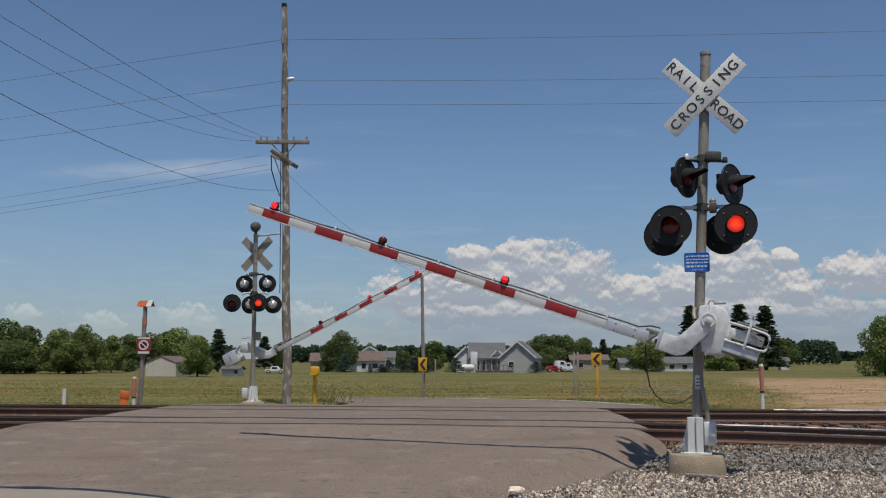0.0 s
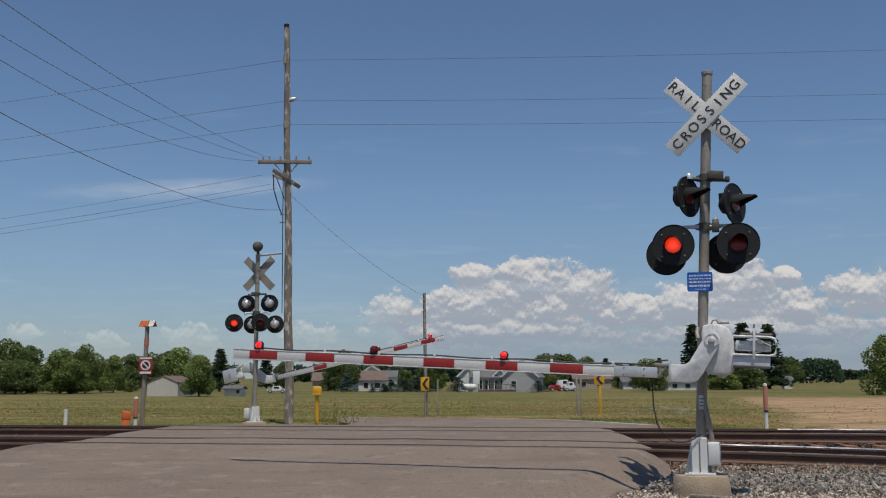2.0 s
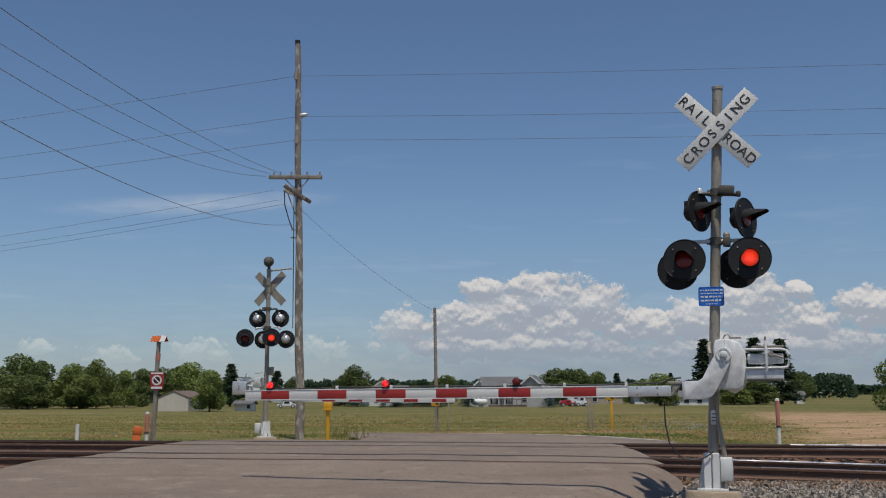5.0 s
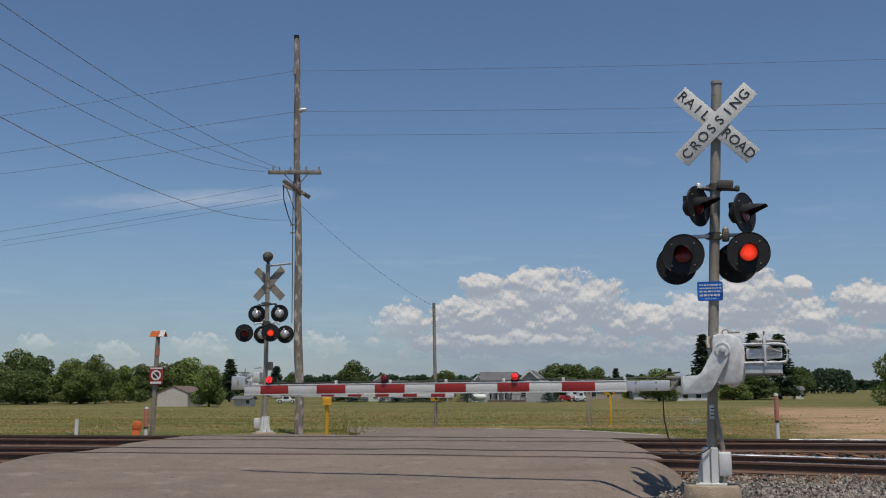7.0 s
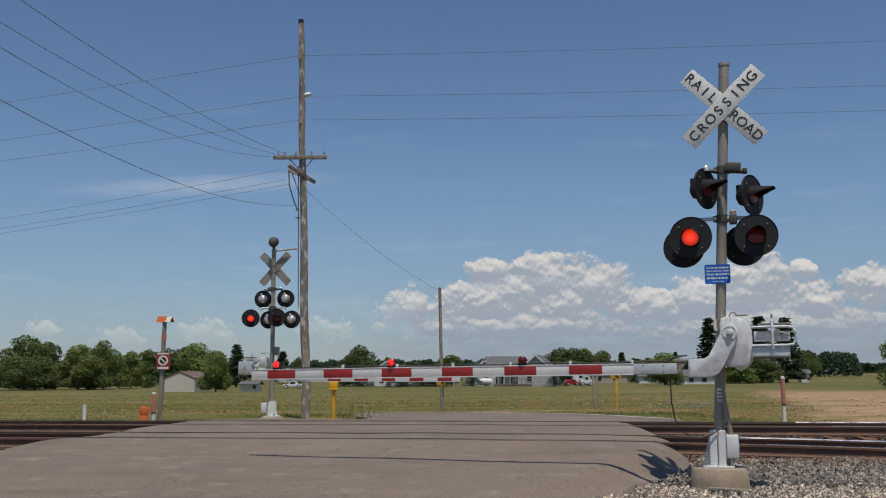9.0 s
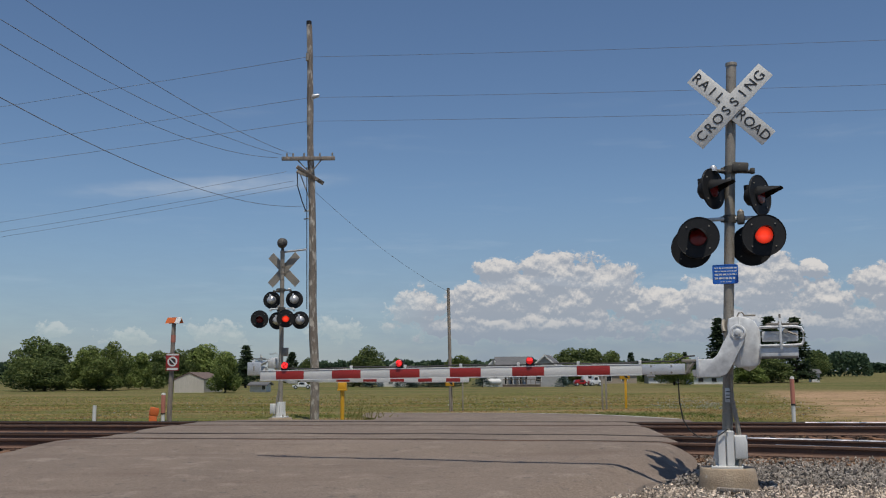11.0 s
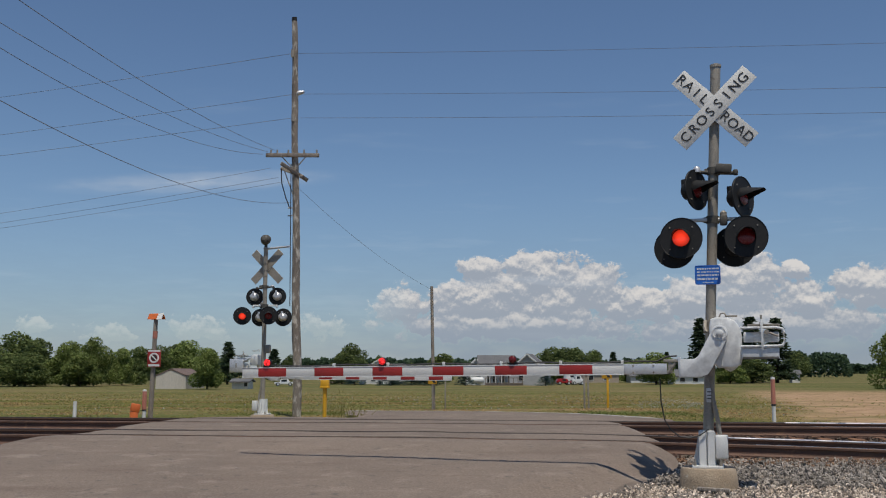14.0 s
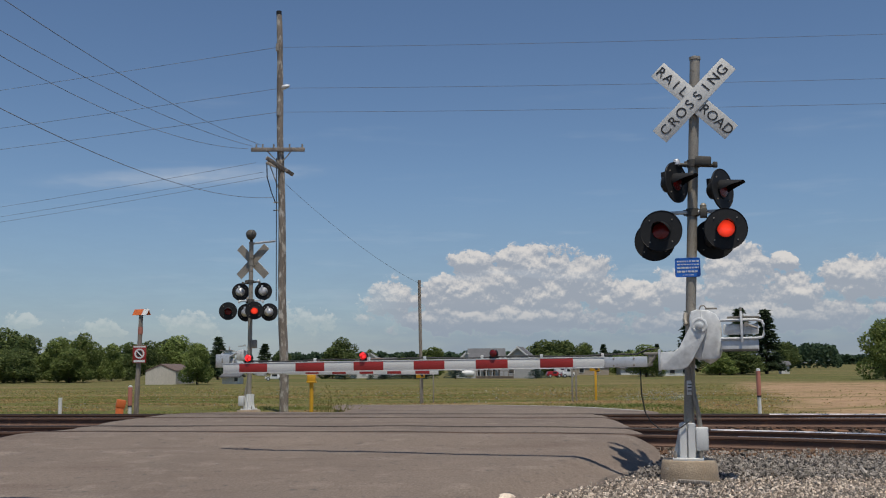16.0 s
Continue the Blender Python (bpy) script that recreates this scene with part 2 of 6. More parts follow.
GRASS = grass_material()
FLOWER = surface("white_flowers", (0.75, 0.75, 0.68), (0.6, 0.6, 0.5), rough=0.8, bump=0.0)
SIDING_GREY = surface("grey_siding", (0.46, 0.46, 0.45), (0.40, 0.40, 0.39), rough=0.7, big=0.6, fine=8, bump=0.3, depth=0.02, stretch=(0.2, 0.2, 6))
SIDING_WHITE = surface("white_siding", (0.76, 0.76, 0.74), (0.68, 0.68, 0.66), rough=0.7, big=0.6, fine=8, bump=0.3, depth=0.02, stretch=(0.2, 0.2, 6))
SIDING_PALE = surface("pale_metal_siding", (0.66, 0.60, 0.52), (0.58, 0.53, 0.46), rough=0.6, big=0.6, fine=8, bump=0.3, depth=0.02, stretch=(6, 6, 0.2))
SIDING_TAN = surface("tan_siding", (0.45, 0.38, 0.30), (0.38, 0.31, 0.24), rough=0.7, big=0.6, fine=8, bump=0.3, depth=0.02, stretch=(0.2, 0.2, 6))
ROOF_GREY = surface("grey_shingles", (0.16, 0.16, 0.165), (0.12, 0.12, 0.125), (0.2, 0.2, 0.2), rough=0.9, big=0.7, fine=14, bump=0.4, depth=0.03)
ROOF_BROWN = surface("brown_shingles", (0.20, 0.14, 0.115), (0.15, 0.105, 0.09), rough=0.9, big=0.7, fine=14, bump=0.4, depth=0.03)
GLASS_DARK = surface("dark_window_glass", (0.03, 0.035, 0.04), (0.02, 0.025, 0.03), rough=0.08, bump=0.0)
CAR_RED = surface("red_car_paint", (0.45, 0.02, 0.02), (0.42, 0.02, 0.02), rough=0.25, bump=0.0)
CAR_WHITE = surface("white_car_paint", (0.8, 0.8, 0.8), (0.75, 0.75, 0.75), rough=0.25, bump=0.0)
DECK = surface("deck_timber", (0.24, 0.19, 0.15), (0.17, 0.14, 0.11), rough=0.9, big=1, fine=15, bump=0.3)
STONE_GREY = surface("grey_ballast", (0.36, 0.315, 0.265), (0.23, 0.20, 0.17), (0.38, 0.285, 0.20), rough=0.95, big=2.5, fine=60, bump=0.3, island=0.55)
STONE_BROWN = surface("rusty_ballast", (0.19, 0.135, 0.10), (0.13, 0.095, 0.075), (0.24, 0.17, 0.12), rough=0.95, big=2.5, fine=60, bump=0.3, island=0.45)
BED = surface("packed_ballast", (0.17, 0.13, 0.10), (0.10, 0.08, 0.065), (0.22, 0.18, 0.14), rough=0.95, big=1.2, fine=26, bump=0.9, depth=0.03, world_space=True)
STONE_RUST = surface("rust_dusted_stone", (0.24, 0.135, 0.075), (0.15, 0.085, 0.05), (0.28, 0.19, 0.12), rough=0.95, big=2.5, fine=60, bump=0.3, island=0.5)
DIRT = surface("packed_dirt", (0.20, 0.155, 0.12), (0.13, 0.10, 0.082), (0.27, 0.22, 0.175), rough=0.95, big=1.6, fine=30, bump=0.5, depth=0.01, world_space=True)
STONE_PALE = surface("pale_limestone", (0.68, 0.57, 0.46), (0.54, 0.43, 0.33), (0.64, 0.50, 0.37), rough=0.95, big=2.5, fine=60, bump=0.3, island=0.6)


def ground_material():
    """Field soil and grass: green, olive and straw patches in long drifts, a bare tan field to the east, gravel by the track."""
    m, nt, b = nodes_of("field_ground")
    vec = nt.nodes.new("ShaderNodeNewGeometry").outputs["Position"]
    green, olive, straw, soil = (0.145, 0.158, 0.048), (0.21, 0.182, 0.07), (0.335, 0.23, 0.12), (0.47, 0.31, 0.185)
    col = mix(nt, noise_fac(nt, vec, 0.06, 5, 0.4, 0.62, (0.35, 1.6, 1)), green, olive)
    col = mix(nt, noise_fac(nt, vec, 0.11, 6, 0.5, 0.66, (0.3, 2.2, 1)), col, straw)
    sep = nt.nodes.new("ShaderNodeSeparateXYZ")
    nt.links.new(vec, sep.inputs[0])
    # bare tilled field: east of a slanting edge
    edge = nt.nodes.new("ShaderNodeMath")
    edge.operation = "MULTIPLY_ADD"
    nt.links.new(sep.outputs["Y"], edge.inputs[0])
    edge.inputs[1].default_value = -0.27
    nt.links.new(sep.outputs["X"], edge.inputs[2])
    wob = noise_fac(nt, vec, 0.25, 5, 0.0, 1.0)
    add = nt.nodes.new("ShaderNodeMath")
    add.operation = "MULTIPLY_ADD"
    nt.links.new(wob, add.inputs[0])
    add.inputs[1].default_value = 5.0
    nt.links.new(edge.outputs[0], add.inputs[2])
    mr = nt.nodes.new("ShaderNodeMapRange")
    mr.inputs["From Min"].default_value, mr.inputs["From Max"].default_value = 3.5, 6.5
    nt.links.new(add.outputs[0], mr.inputs["Value"])
    far = nt.nodes.new("ShaderNodeMapRange")
    far.inputs["From Min"].default_value, far.inputs["From Max"].default_value = 150, 130
    nt.links.new(sep.outputs["Y"], far.inputs["Value"])
    both = nt.nodes.new("ShaderNodeMath")
    both.operation = "MULTIPLY"
    nt.links.new(mr.outputs["Result"], both.inputs[0])
    nt.links.new(far.outputs["Result"], both.inputs[1])
    soilc = mix(nt, noise_fac(nt, vec, 0.35, 6, 0.48, 0.68, (0.6, 1.1, 1)), soil, olive)
    col = mix(nt, both.outputs[0], col, soilc)
    # green crop far out
    lawn = nt.nodes.new("ShaderNodeMapRange")
    lawn.inputs["From Min"].default_value, lawn.inputs["From Max"].default_value = 120, 150
    nt.links.new(sep.outputs["Y"], lawn.inputs["Value"])
    col = mix(nt, lawn.outputs["Result"], col, mix(nt, noise_fac(nt, vec, 0.05, 6, 0.4, 0.6, (0.4, 2.0, 1)), (0.135, 0.145, 0.048), (0.22, 0.18, 0.078)))
    # gravel bed of the railway
    near = nt.nodes.new("ShaderNodeMapRange")
    near.inputs["From Min"].default_value, near.inputs["From Max"].default_value = 22.9, 22.3
    nt.links.new(sep.outputs["Y"], near.inputs["Value"])
    grav = mix(nt, noise_fac(nt, vec, 9, 6, 0.4, 0.6), (0.13, 0.105, 0.085), (0.21, 0.175, 0.14))
    col = mix(nt, near.outputs["Result"], col, grav)
    fine = noise_fac(nt, vec, 2.2, 10, 0.34, 0.66, (0.6, 1.5, 1))
    dk = nt.nodes.new("ShaderNodeMix")
    dk.data_type, dk.blend_type = "RGBA", "MULTIPLY"
    dk.inputs["Factor"].default_value = 0.5
    nt.links.new(col, dk.inputs[6])
    nt.links.new(fine, dk.inputs[7])
    nt.links.new(dk.outputs[2], b.inputs["Base Color"])
    b.inputs["Roughness"].default_value = 1.0
    b.inputs["Specular IOR Level"].default_value = 0.1
    bp = nt.nodes.new("ShaderNodeBump")
    bp.inputs["Strength"].default_value, bp.inputs["Distance"].default_value = 0.6, 0.08
    nt.links.new(fine, bp.inputs["Height"])
    nt.links.new(bp.outputs["Normal"], b.inputs["Normal"])
    return m


def asphalt_material():
    """Worn grey-brown asphalt: stone grain, broad stains, darker tyre bands, rusty dust by the rails."""
    m, nt, b = nodes_of("worn_asphalt")
    vec = nt.nodes.new("ShaderNodeNewGeometry").outputs["Position"]
    col = mix(nt, noise_fac(nt, vec, 0.5, 6, 0.35, 0.65, (1, 0.6, 1)), (0.262, 0.204, 0.160), (0.213, 0.166, 0.132))
    col = mix(nt, noise_fac(nt, vec, 2.3, 8, 0.54, 0.72), col, (0.31, 0.25, 0.20))
    col = mix(nt, noise_fac(nt, vec, 7.0, 6, 0.60, 0.72), col, (0.15, 0.125, 0.108))
    col = mix(nt, noise_fac(nt, vec, 30.0, 4, 0.68, 0.74), col, (0.36, 0.33, 0.29))
    col = mix(nt, noise_fac(nt, vec, 1.1, 5, 0.55, 0.72, (0.4, 1.6, 1)), col, (0.19, 0.14, 0.11))
    v = nt.nodes.new("ShaderNodeTexVoronoi")
    v.inputs["Scale"].default_value = 55
    nt.links.new(vec, v.inputs["Vector"])
    speck = noise_fac(nt, vec, 45, 5, 0.3, 0.7)
    mm = nt.nodes.new("ShaderNodeMix")
    mm.data_type, mm.blend_type = "RGBA", "MULTIPLY"
    mm.inputs["Factor"].default_value = 0.45
    nt.links.new(col, mm.inputs[6])
    nt.links.new(speck, mm.inputs[7])
    nt.links.new(mm.outputs[2], b.inputs["Base Color"])
    b.inputs["Roughness"].default_value = 0.9
    b.inputs["Specular IOR Level"].default_value = 0.3
    bp = nt.nodes.new("ShaderNodeBump")
    bp.inputs["Strength"].default_value, bp.inputs["Distance"].default_value = 0.5, 0.006
    nt.links.new(v.outputs["Distance"], bp.inputs["Height"])
    nt.links.new(bp.outputs["Normal"], b.inputs["Normal"])
    return m


GROUND = ground_material()
ASPHALT = asphalt_material()


# ---- builders ----
def bm_box(bm, c, s, r=0.0, rot=None):
    """A box of size s at c, with edges rounded by r, turned by the matrix rot about c."""
    g = bmesh.ops.create_cube(bm, size=1.0)
    vs = g["verts"]
    bmesh.ops.scale(bm, vec=s, verts=vs)
    if r:
        es = list({e for v in vs for e in v.link_edges})
        vs = bmesh.ops.bevel(bm, geom=es, offset=r, segments=2, affect="EDGES", profile=0.5)["verts"]
    m = Matrix.Translation(c) @ (rot.to_4x4() if rot else Matrix())
    bmesh.ops.transform(bm, matrix=m, verts=vs)
    return bm


def bm_cyl(bm, a, b, r0, r1=None, n=16, caps=True):
    """A round bar from a to b."""
    a, b = Vector(a), Vector(b)
    d = b - a
    g = bmesh.ops.create_cone(bm, cap_ends=caps, segments=n, radius1=r0, radius2=r0 if r1 is None else r1, depth=d.length)
    m = Matrix.Translation((a + b) / 2) @ d.to_track_quat("Z", "Y").to_matrix().to_4x4()
    bmesh.ops.transform(bm, matrix=m, verts=g["verts"])
    return bm


def bm_lathe(bm, profile, m=None, n=28):
    """A turned shape round the local z axis; profile: (radius, height)."""
    rings = []
    m = m or Matrix()
    for r, z in profile:
        if r < 1e-5:
            rings.append([bm.verts.new(m @ Vector((0, 0, z)))])
        else:
            rings.append([bm.verts.new(m @ Vector((r * math.cos(2 * math.pi * i / n), r * math.sin(2 * math.pi * i / n), z))) for i in range(n)])
    for p, q in zip(rings, rings[1:]):
        for i in range(n):
            j = (i + 1) % n
            if len(p) == 1 and len(q) > 1:
                bm.faces.new((p[0], q[i], q[j]))
            elif len(q) == 1 and len(p) > 1:
                bm.faces.new((p[i], p[j], q[0]))
            elif len(p) > 1:
                bm.faces.new((p[i], p[j], q[j], q[i]))
    return bm


def bm_tube(bm, pts, r, n=8):
    """A bent round bar through the points."""
    pts = [Vector(p) for p in pts]
    rings = []
    for i, p in enumerate(pts):
        d = (pts[min(i + 1, len(pts) - 1)] - pts[max(i - 1, 0)]).normalized()
        q = d.to_track_quat("Z", "Y")
        rings.append([bm.verts.new(p + q @ Vector((r * math.cos(2 * math.pi * k / n), r * math.sin(2 * math.pi * k / n), 0))) for k in range(n)])
    for a, b in zip(rings, rings[1:]):
        for k in range(n):
            bm.faces.new((a[k], a[(k + 1) % n], b[(k + 1) % n], b[k]))
    bm.faces.new(rings[0][::-1])
    bm.faces.new(rings[-1])
    return bm


def bm_prism(bm, outline, y0, y1, r=0.0):
    """An outline in the x-z plane given thickness from y0 to y1."""
    a = [bm.verts.new((x, y0, z)) for x, z in outline]
    b = [bm.verts.new((x, y1, z)) for x, z in outline]
    n = len(a)
    fs = [bm.faces.new(a), bm.faces.new(b[::-1])]
    for i in range(n):
        fs.append(bm.faces.new((a[i], b[i], b[(i + 1) % n], a[(i + 1) % n])))
    bmesh.ops.recalc_face_normals(bm, faces=fs)
    if r:
        rim = [e for f in fs[:2] for e in f.edges]
        bmesh.ops.bevel(bm, geom=rim, offset=r, segments=2, affect="EDGES", profile=0.5)
    return bm


def mesh_of(name, bm, material, smooth=True):
    me = bpy.data.meshes.new(name)
    bm.normal_update()
    bm.to_mesh(me)
    bm.free()
    me.materials.append(material)
    if smooth:
        me.shade_smooth()
        me.set_sharp_from_angle(angle=radians(35))
    return me


def part(name, bm, material, parent=None, label="", smooth=True):
    """Links a bmesh as ONE mesh object under a thing or under a part."""
    ob = new(name, mesh_of(name, bm, material, smooth))
    if parent:
        ob.parent = parent
    return tagged(ob, label)


def raw(name, verts, faces, material, parent=None, smooth=False):
    me = bpy.data.meshes.new(name)
    me.from_pydata(verts, [], faces)
    me.materials.append(material)
    if smooth:
        me.shade_smooth()
    ob = new(name, me)
    if parent:
        ob.parent = parent
    return ob


def thing(name, m, label, category, group=""):
    ob = new(name)
    ob.empty_display_size = 0.2
    ob.matrix_world = m
    return tagged(ob, label, category, group)


def letters(text, size, depth=0.002):
    """Built-in lettering as a mesh in the x-z plane, facing -y, centred."""
    cu = bpy.data.curves.new("lettering", "FONT")
    cu.body, cu.size, cu.extrude, cu.align_x, cu.align_y = text, size, depth, "CENTER", "CENTER"
    cu.space_character = 1.12
    cu.offset = 0.0
    ob = bpy.data.objects.new("lettering", cu)
    scene.collection.objects.link(ob)
    me = bpy.data.meshes.new_from_object(ob.evaluated_get(bpy.context.evaluated_depsgraph_get()))
    bpy.data.objects.remove(ob)
    bpy.data.curves.remove(cu)
    me.transform(pose(0, 0, 0, 90))
    return me


# ---- ground, road, railway ----
SLANT = 0.15  # the tracks run slightly towards the camera eastwards


def lerp(x, table):
    return float(np.interp(x, [a for a, _ in table], [b for _, b in table]))


GROUND_LINE = [(-3000, 0), (6, 0.03), (10, 0.09), (12.5, 0.11), (14.2, 0.11), (15.2, 0.10), (20.5, 0.12), (22.3, 0.24), (24, 0.16), (28, 0.09), (34, 0.04), (45, -0.08), (120, -1.2), (3500, -1.2)]


def ground_z(x, y):
    z = lerp(y, GROUND_LINE)
    if y > 30:
        z += 0.05 * noise.noise((x * 0.12, y * 0.12, 0))
    return z


def rail_z(x, v=18.0):
    """Rail head height: level over the crossing, easing down away from it."""
    k = 0.0002 if x < 0 else 0.0025 * max(0.0, min(1.0, (19.0 - v) / 2.5))
    return 0.485 - k * min(x * x, 60)


def build_ground():
    xs = sorted({*np.linspace(-40, 40, 81), *np.linspace(-300, 300, 61), -3200, -1500, -700, 700, 1500, 3200})
    ys = sorted({*np.linspace(-30, 60, 91), *np.linspace(60, 300, 41), -3200, -1000, -200, 450, 800, 1500, 3200})
    verts = [(x, y, ground_z(x, y)) for y in ys for x in xs]
    n = len(xs)
    faces = [(j * n + i, j * n + i + 1, (j + 1) * n + i + 1, (j + 1) * n + i) for j in range(len(ys) - 1) for i in range(n - 1)]
    tagged(raw("ground", verts, faces, GROUND, smooth=True), "flat summer field of dry and green grass", "ground", kind="structure")


build_ground()

ROAD_RIGHT = [(4, -3.4), (8, -1.5), (10, -0.15), (11.5, 0.9), (13, 1.75), (14.3, 2.4), (15.2, 2.75), (16, 2.95), (18.6, 3.1), (22, 3.2), (24, 3.9), (26, 4.9), (27, 4.9)]
ROAD_LEFT = [(4, -10), (12, -7.4), (13.4, -6.75), (14.2, -6.65), (15, -6.5), (16.1, -6.05), (17.8, -6.1), (19.2, -6.1), (21.2, -5.8), (22.5, -5.0), (23.5, -3.5), (25, -2.8), (27, -2.4)]
ROAD_LINE = [(-10, 0.04), (4, 0.07), (8, 0.13), (10, 0.22), (12.5, 0.345), (14, 0.40), (15.2, 0.475), (21.5, 0.475), (23, 0.41), (25, 0.31), (27, 0.26), (36, 0.15)]


def road_z(x, v):
    """Height of the asphalt; v runs across the tracks."""
    z = lerp(v, ROAD_LINE)
    k = lerp(v, [(13.8, 0), (15.0, 1), (21.4, 1), (23, 0)])
    return z * (1 - k) + (rail_z(x, v) - 0.004) * k


RAILS = (15.4, 16.91, 19.6, 21.11)  # the v of the four rails


def build_road():
    edges = [(4.0, RAILS[0] - 0.12), (RAILS[0] + 0.16, RAILS[1] - 0.16), (RAILS[1] + 0.12, RAILS[2] - 0.12), (RAILS[2] + 0.16, RAILS[3] - 0.16), (RAILS[3] + 0.12, 27.0)]
    road = None
    for v0, v1 in edges:
        rows = max(4, int((v1 - v0) / 0.35))
        cols = 40
        verts, faces = [], []
        for j in range(rows + 1):
            v = v0 + (v1 - v0) * j / rows
            wob = 0.07 * noise.noise((v * 1.7, 3, 0)) + 0.04 * noise.noise((v * 5, 8, 0))
            xl, xr = lerp(v, ROAD_LEFT) + wob, lerp(v, ROAD_RIGHT) + wob
            out = (0.12, 0.26, 0.42, 0.60, 0.78, 0.95)
            line = [xl - d for d in out[::-1]] + [xl + (xr - xl) * i / cols for i in range(cols + 1)] + [xr + d for d in out]
            for i, x in enumerate(line):
                z = road_z(x, v) + 0.012 * noise.noise((x * 0.8, v * 0.8, 5))
                g = ground_z(x, v - SLANT * x)
                d = max(xl - x, x - xr, 0.0) / 0.95
                if d:
                    fall = 0.5 - 0.5 * math.cos(math.pi * min(1.0, d + 0.10 * noise.noise((x * 2.5, v * 2.5, 2)) * (d < 0.9)))
                    z = z * (1 - fall) + (g - 0.05) * fall
                verts.append((x, v - SLANT * x, z))
        n = cols + 13
        # skirts that give the slab its depth at the rail gaps
        m = len(verts)
        verts += [(x, y, z - 0.15) for x, y, z in verts[:n]] + [(x, y, z - 0.15) for x, y, z in verts[-n:]]
        faces = [(j * n + i, j * n + i + 1, (j + 1) * n + i + 1, (j + 1) * n + i) for j in range(rows) for i in range(n - 1)]
        faces += [(m + i, m + i + 1, i + 1, i) for i in range(n - 1)]
        faces += [(rows * n + i, rows * n + i + 1, m + n + i + 1, m + n + i) for i in range(n - 1)]
        slab = raw("asphalt_slab" if road else "road", verts, faces, ASPHALT, road, smooth=True)
        slab.data.set_sharp_from_angle(angle=radians(40))
        slab.data.materials.append(DIRT)
        for j in range(rows):
            for i in (0, 1, n - 3, n - 2):
                slab.data.polygons[j * (n - 1) + i].material_index = 1
        if not road:
            road = tagged(slab, "worn grey-brown asphalt road climbing over the tracks", "road", kind="structure")


build_road()


def build_far_road():
    """The road beyond the tracks bends west and runs along them."""
    far_z = lambda y: lerp(y, [(25, 0.30), (27, 0.262), (30, 0.235), (33, 0.20), (46, 0.16)])
    path = [(5.4, 26.0), (5.0, 27.5), (4.4, 29.0), (3.6, 30.3), (2.4, 31.4), (1.2, 32.2), (-0.6, 32.7), (-2.4, 33.0), (-3.4, 33.2)]
    verts, faces = [], []
    for x, y in path:
        w = lerp(x, [(-3.4, 1.6), (-2.2, 6.2), (3, 6.0), (5.4, 1.5)])
        for k in range(5):
            yy = y - w * k / 4
            verts.append((x, yy, far_z(yy) - (0.05 if k == 4 else 0.0) - lerp(x, [(-5, 0.14), (-3.4, 0.0)])))
    n = 5
    faces = [(j * n + i, (j + 1) * n + i, (j + 1) * n + i + 1, j * n + i + 1) for j in range(len(path) - 1) for i in range(n - 1)]
    ob = raw("road_bend", verts, faces, ASPHALT)
    tagged(ob, "asphalt road bending west beyond the railway", "road", kind="structure")
    lv, lf = [], []
    for x, y in path:
        low = lerp(x, [(-5, 0.14), (-3.4, 0.0)])
        lv += [(x + 0.02, y + 0.02, far_z(y) + 0.008 - low), (x - 0.2, y - 0.2, far_z(y - 0.2) + 0.008 - low)]
    lf = [(2 * j, 2 * j + 2, 2 * j + 3, 2 * j + 1) for j in range(len(path) - 1)]
    raw("edge_line", lv, lf, LINE, ob)
    bv, bf = [], []
    for x, y in path:
        bv += [(x, y - 0.02, far_z(y)), (x + 0.3, y + 0.7, ground_z(x, y) - 0.03)]
    bf = [(2 * j, 2 * j + 1, 2 * j + 3, 2 * j + 2) for j in range(len(path) - 1)]
    raw("gravel_shoulder", bv, bf, STONE_PALE, ob)


build_far_road()


def dark_line(points, width):
    verts, faces = [], []
    pts = []
    for (x0, y0), (x1, y1) in zip(points, points[1:]):
        pts += [(x0 + (x1 - x0) * i / 12, y0 + (y1 - y0) * i / 12) for i in range(12)]
    pts.append(points[-1])
    for i, (x, y) in enumerate(pts):
        a, b = Vector(pts[max(0, i - 1)]), Vector(pts[min(len(pts) - 1, i + 1)])
        d = (b - a).normalized()
        nrm = Vector((-d.y, d.x)) * width * (0.5 + 0.25 * noise.noise((x * 4, y * 4, 1)))
        w = 0.05 * noise.noise((x * 2.1, y * 2.1, 9))
        for s in (1, -1):
            px, py = x + nrm.x * s, y + nrm.y * s + w
            verts.append((px, py, road_z(px, py + SLANT * px) + 0.017))
    faces = [(2 * i, 2 * i + 1, 2 * i + 3, 2 * i + 2) for i in range(len(pts) - 1)]
    tagged(raw("tar_seam", verts, faces, BLACK_LINE), "thin black line across the asphalt", "road seam", kind="structure")


# narrow, uneven black strip laid just above the asphalt
dark_line([(-7.0, 10.55), (-4.44, 10.18), (-3.65, 10.05), (-3.21, 9.88), (-2.63, 9.56), (-1.9, 8.95)], 0.09)


def pale_patch():
    """Older, paler pavement on the camera's side of the black line."""
    top = [(-7.0, 10.50), (-4.44, 10.13), (-3.65, 10.0), (-3.21, 9.83), (-2.63, 9.52), (-1.9, 8.9)]
    verts, m = [], 8
    for x, y in top:
        for k in range(m + 1):
            yy = y - 3.2 * k / m
            verts.append((x, yy, road_z(x, yy + SLANT * x) + 0.012 * noise.noise((x * 0.8, (yy + SLANT * x) * 0.8, 5)) + 0.016))
    faces = [(j * (m + 1) + i, j * (m + 1) + i + 1, (j + 1) * (m + 1) + i + 1, (j + 1) * (m + 1) + i) for j in range(len(top) - 1) for i in range(m)]
    tagged(raw("pavement_patch", verts, faces, PALE_ROAD, smooth=True), "paler worn pavement beside the black line", "road", kind="structure")


pale_patch()


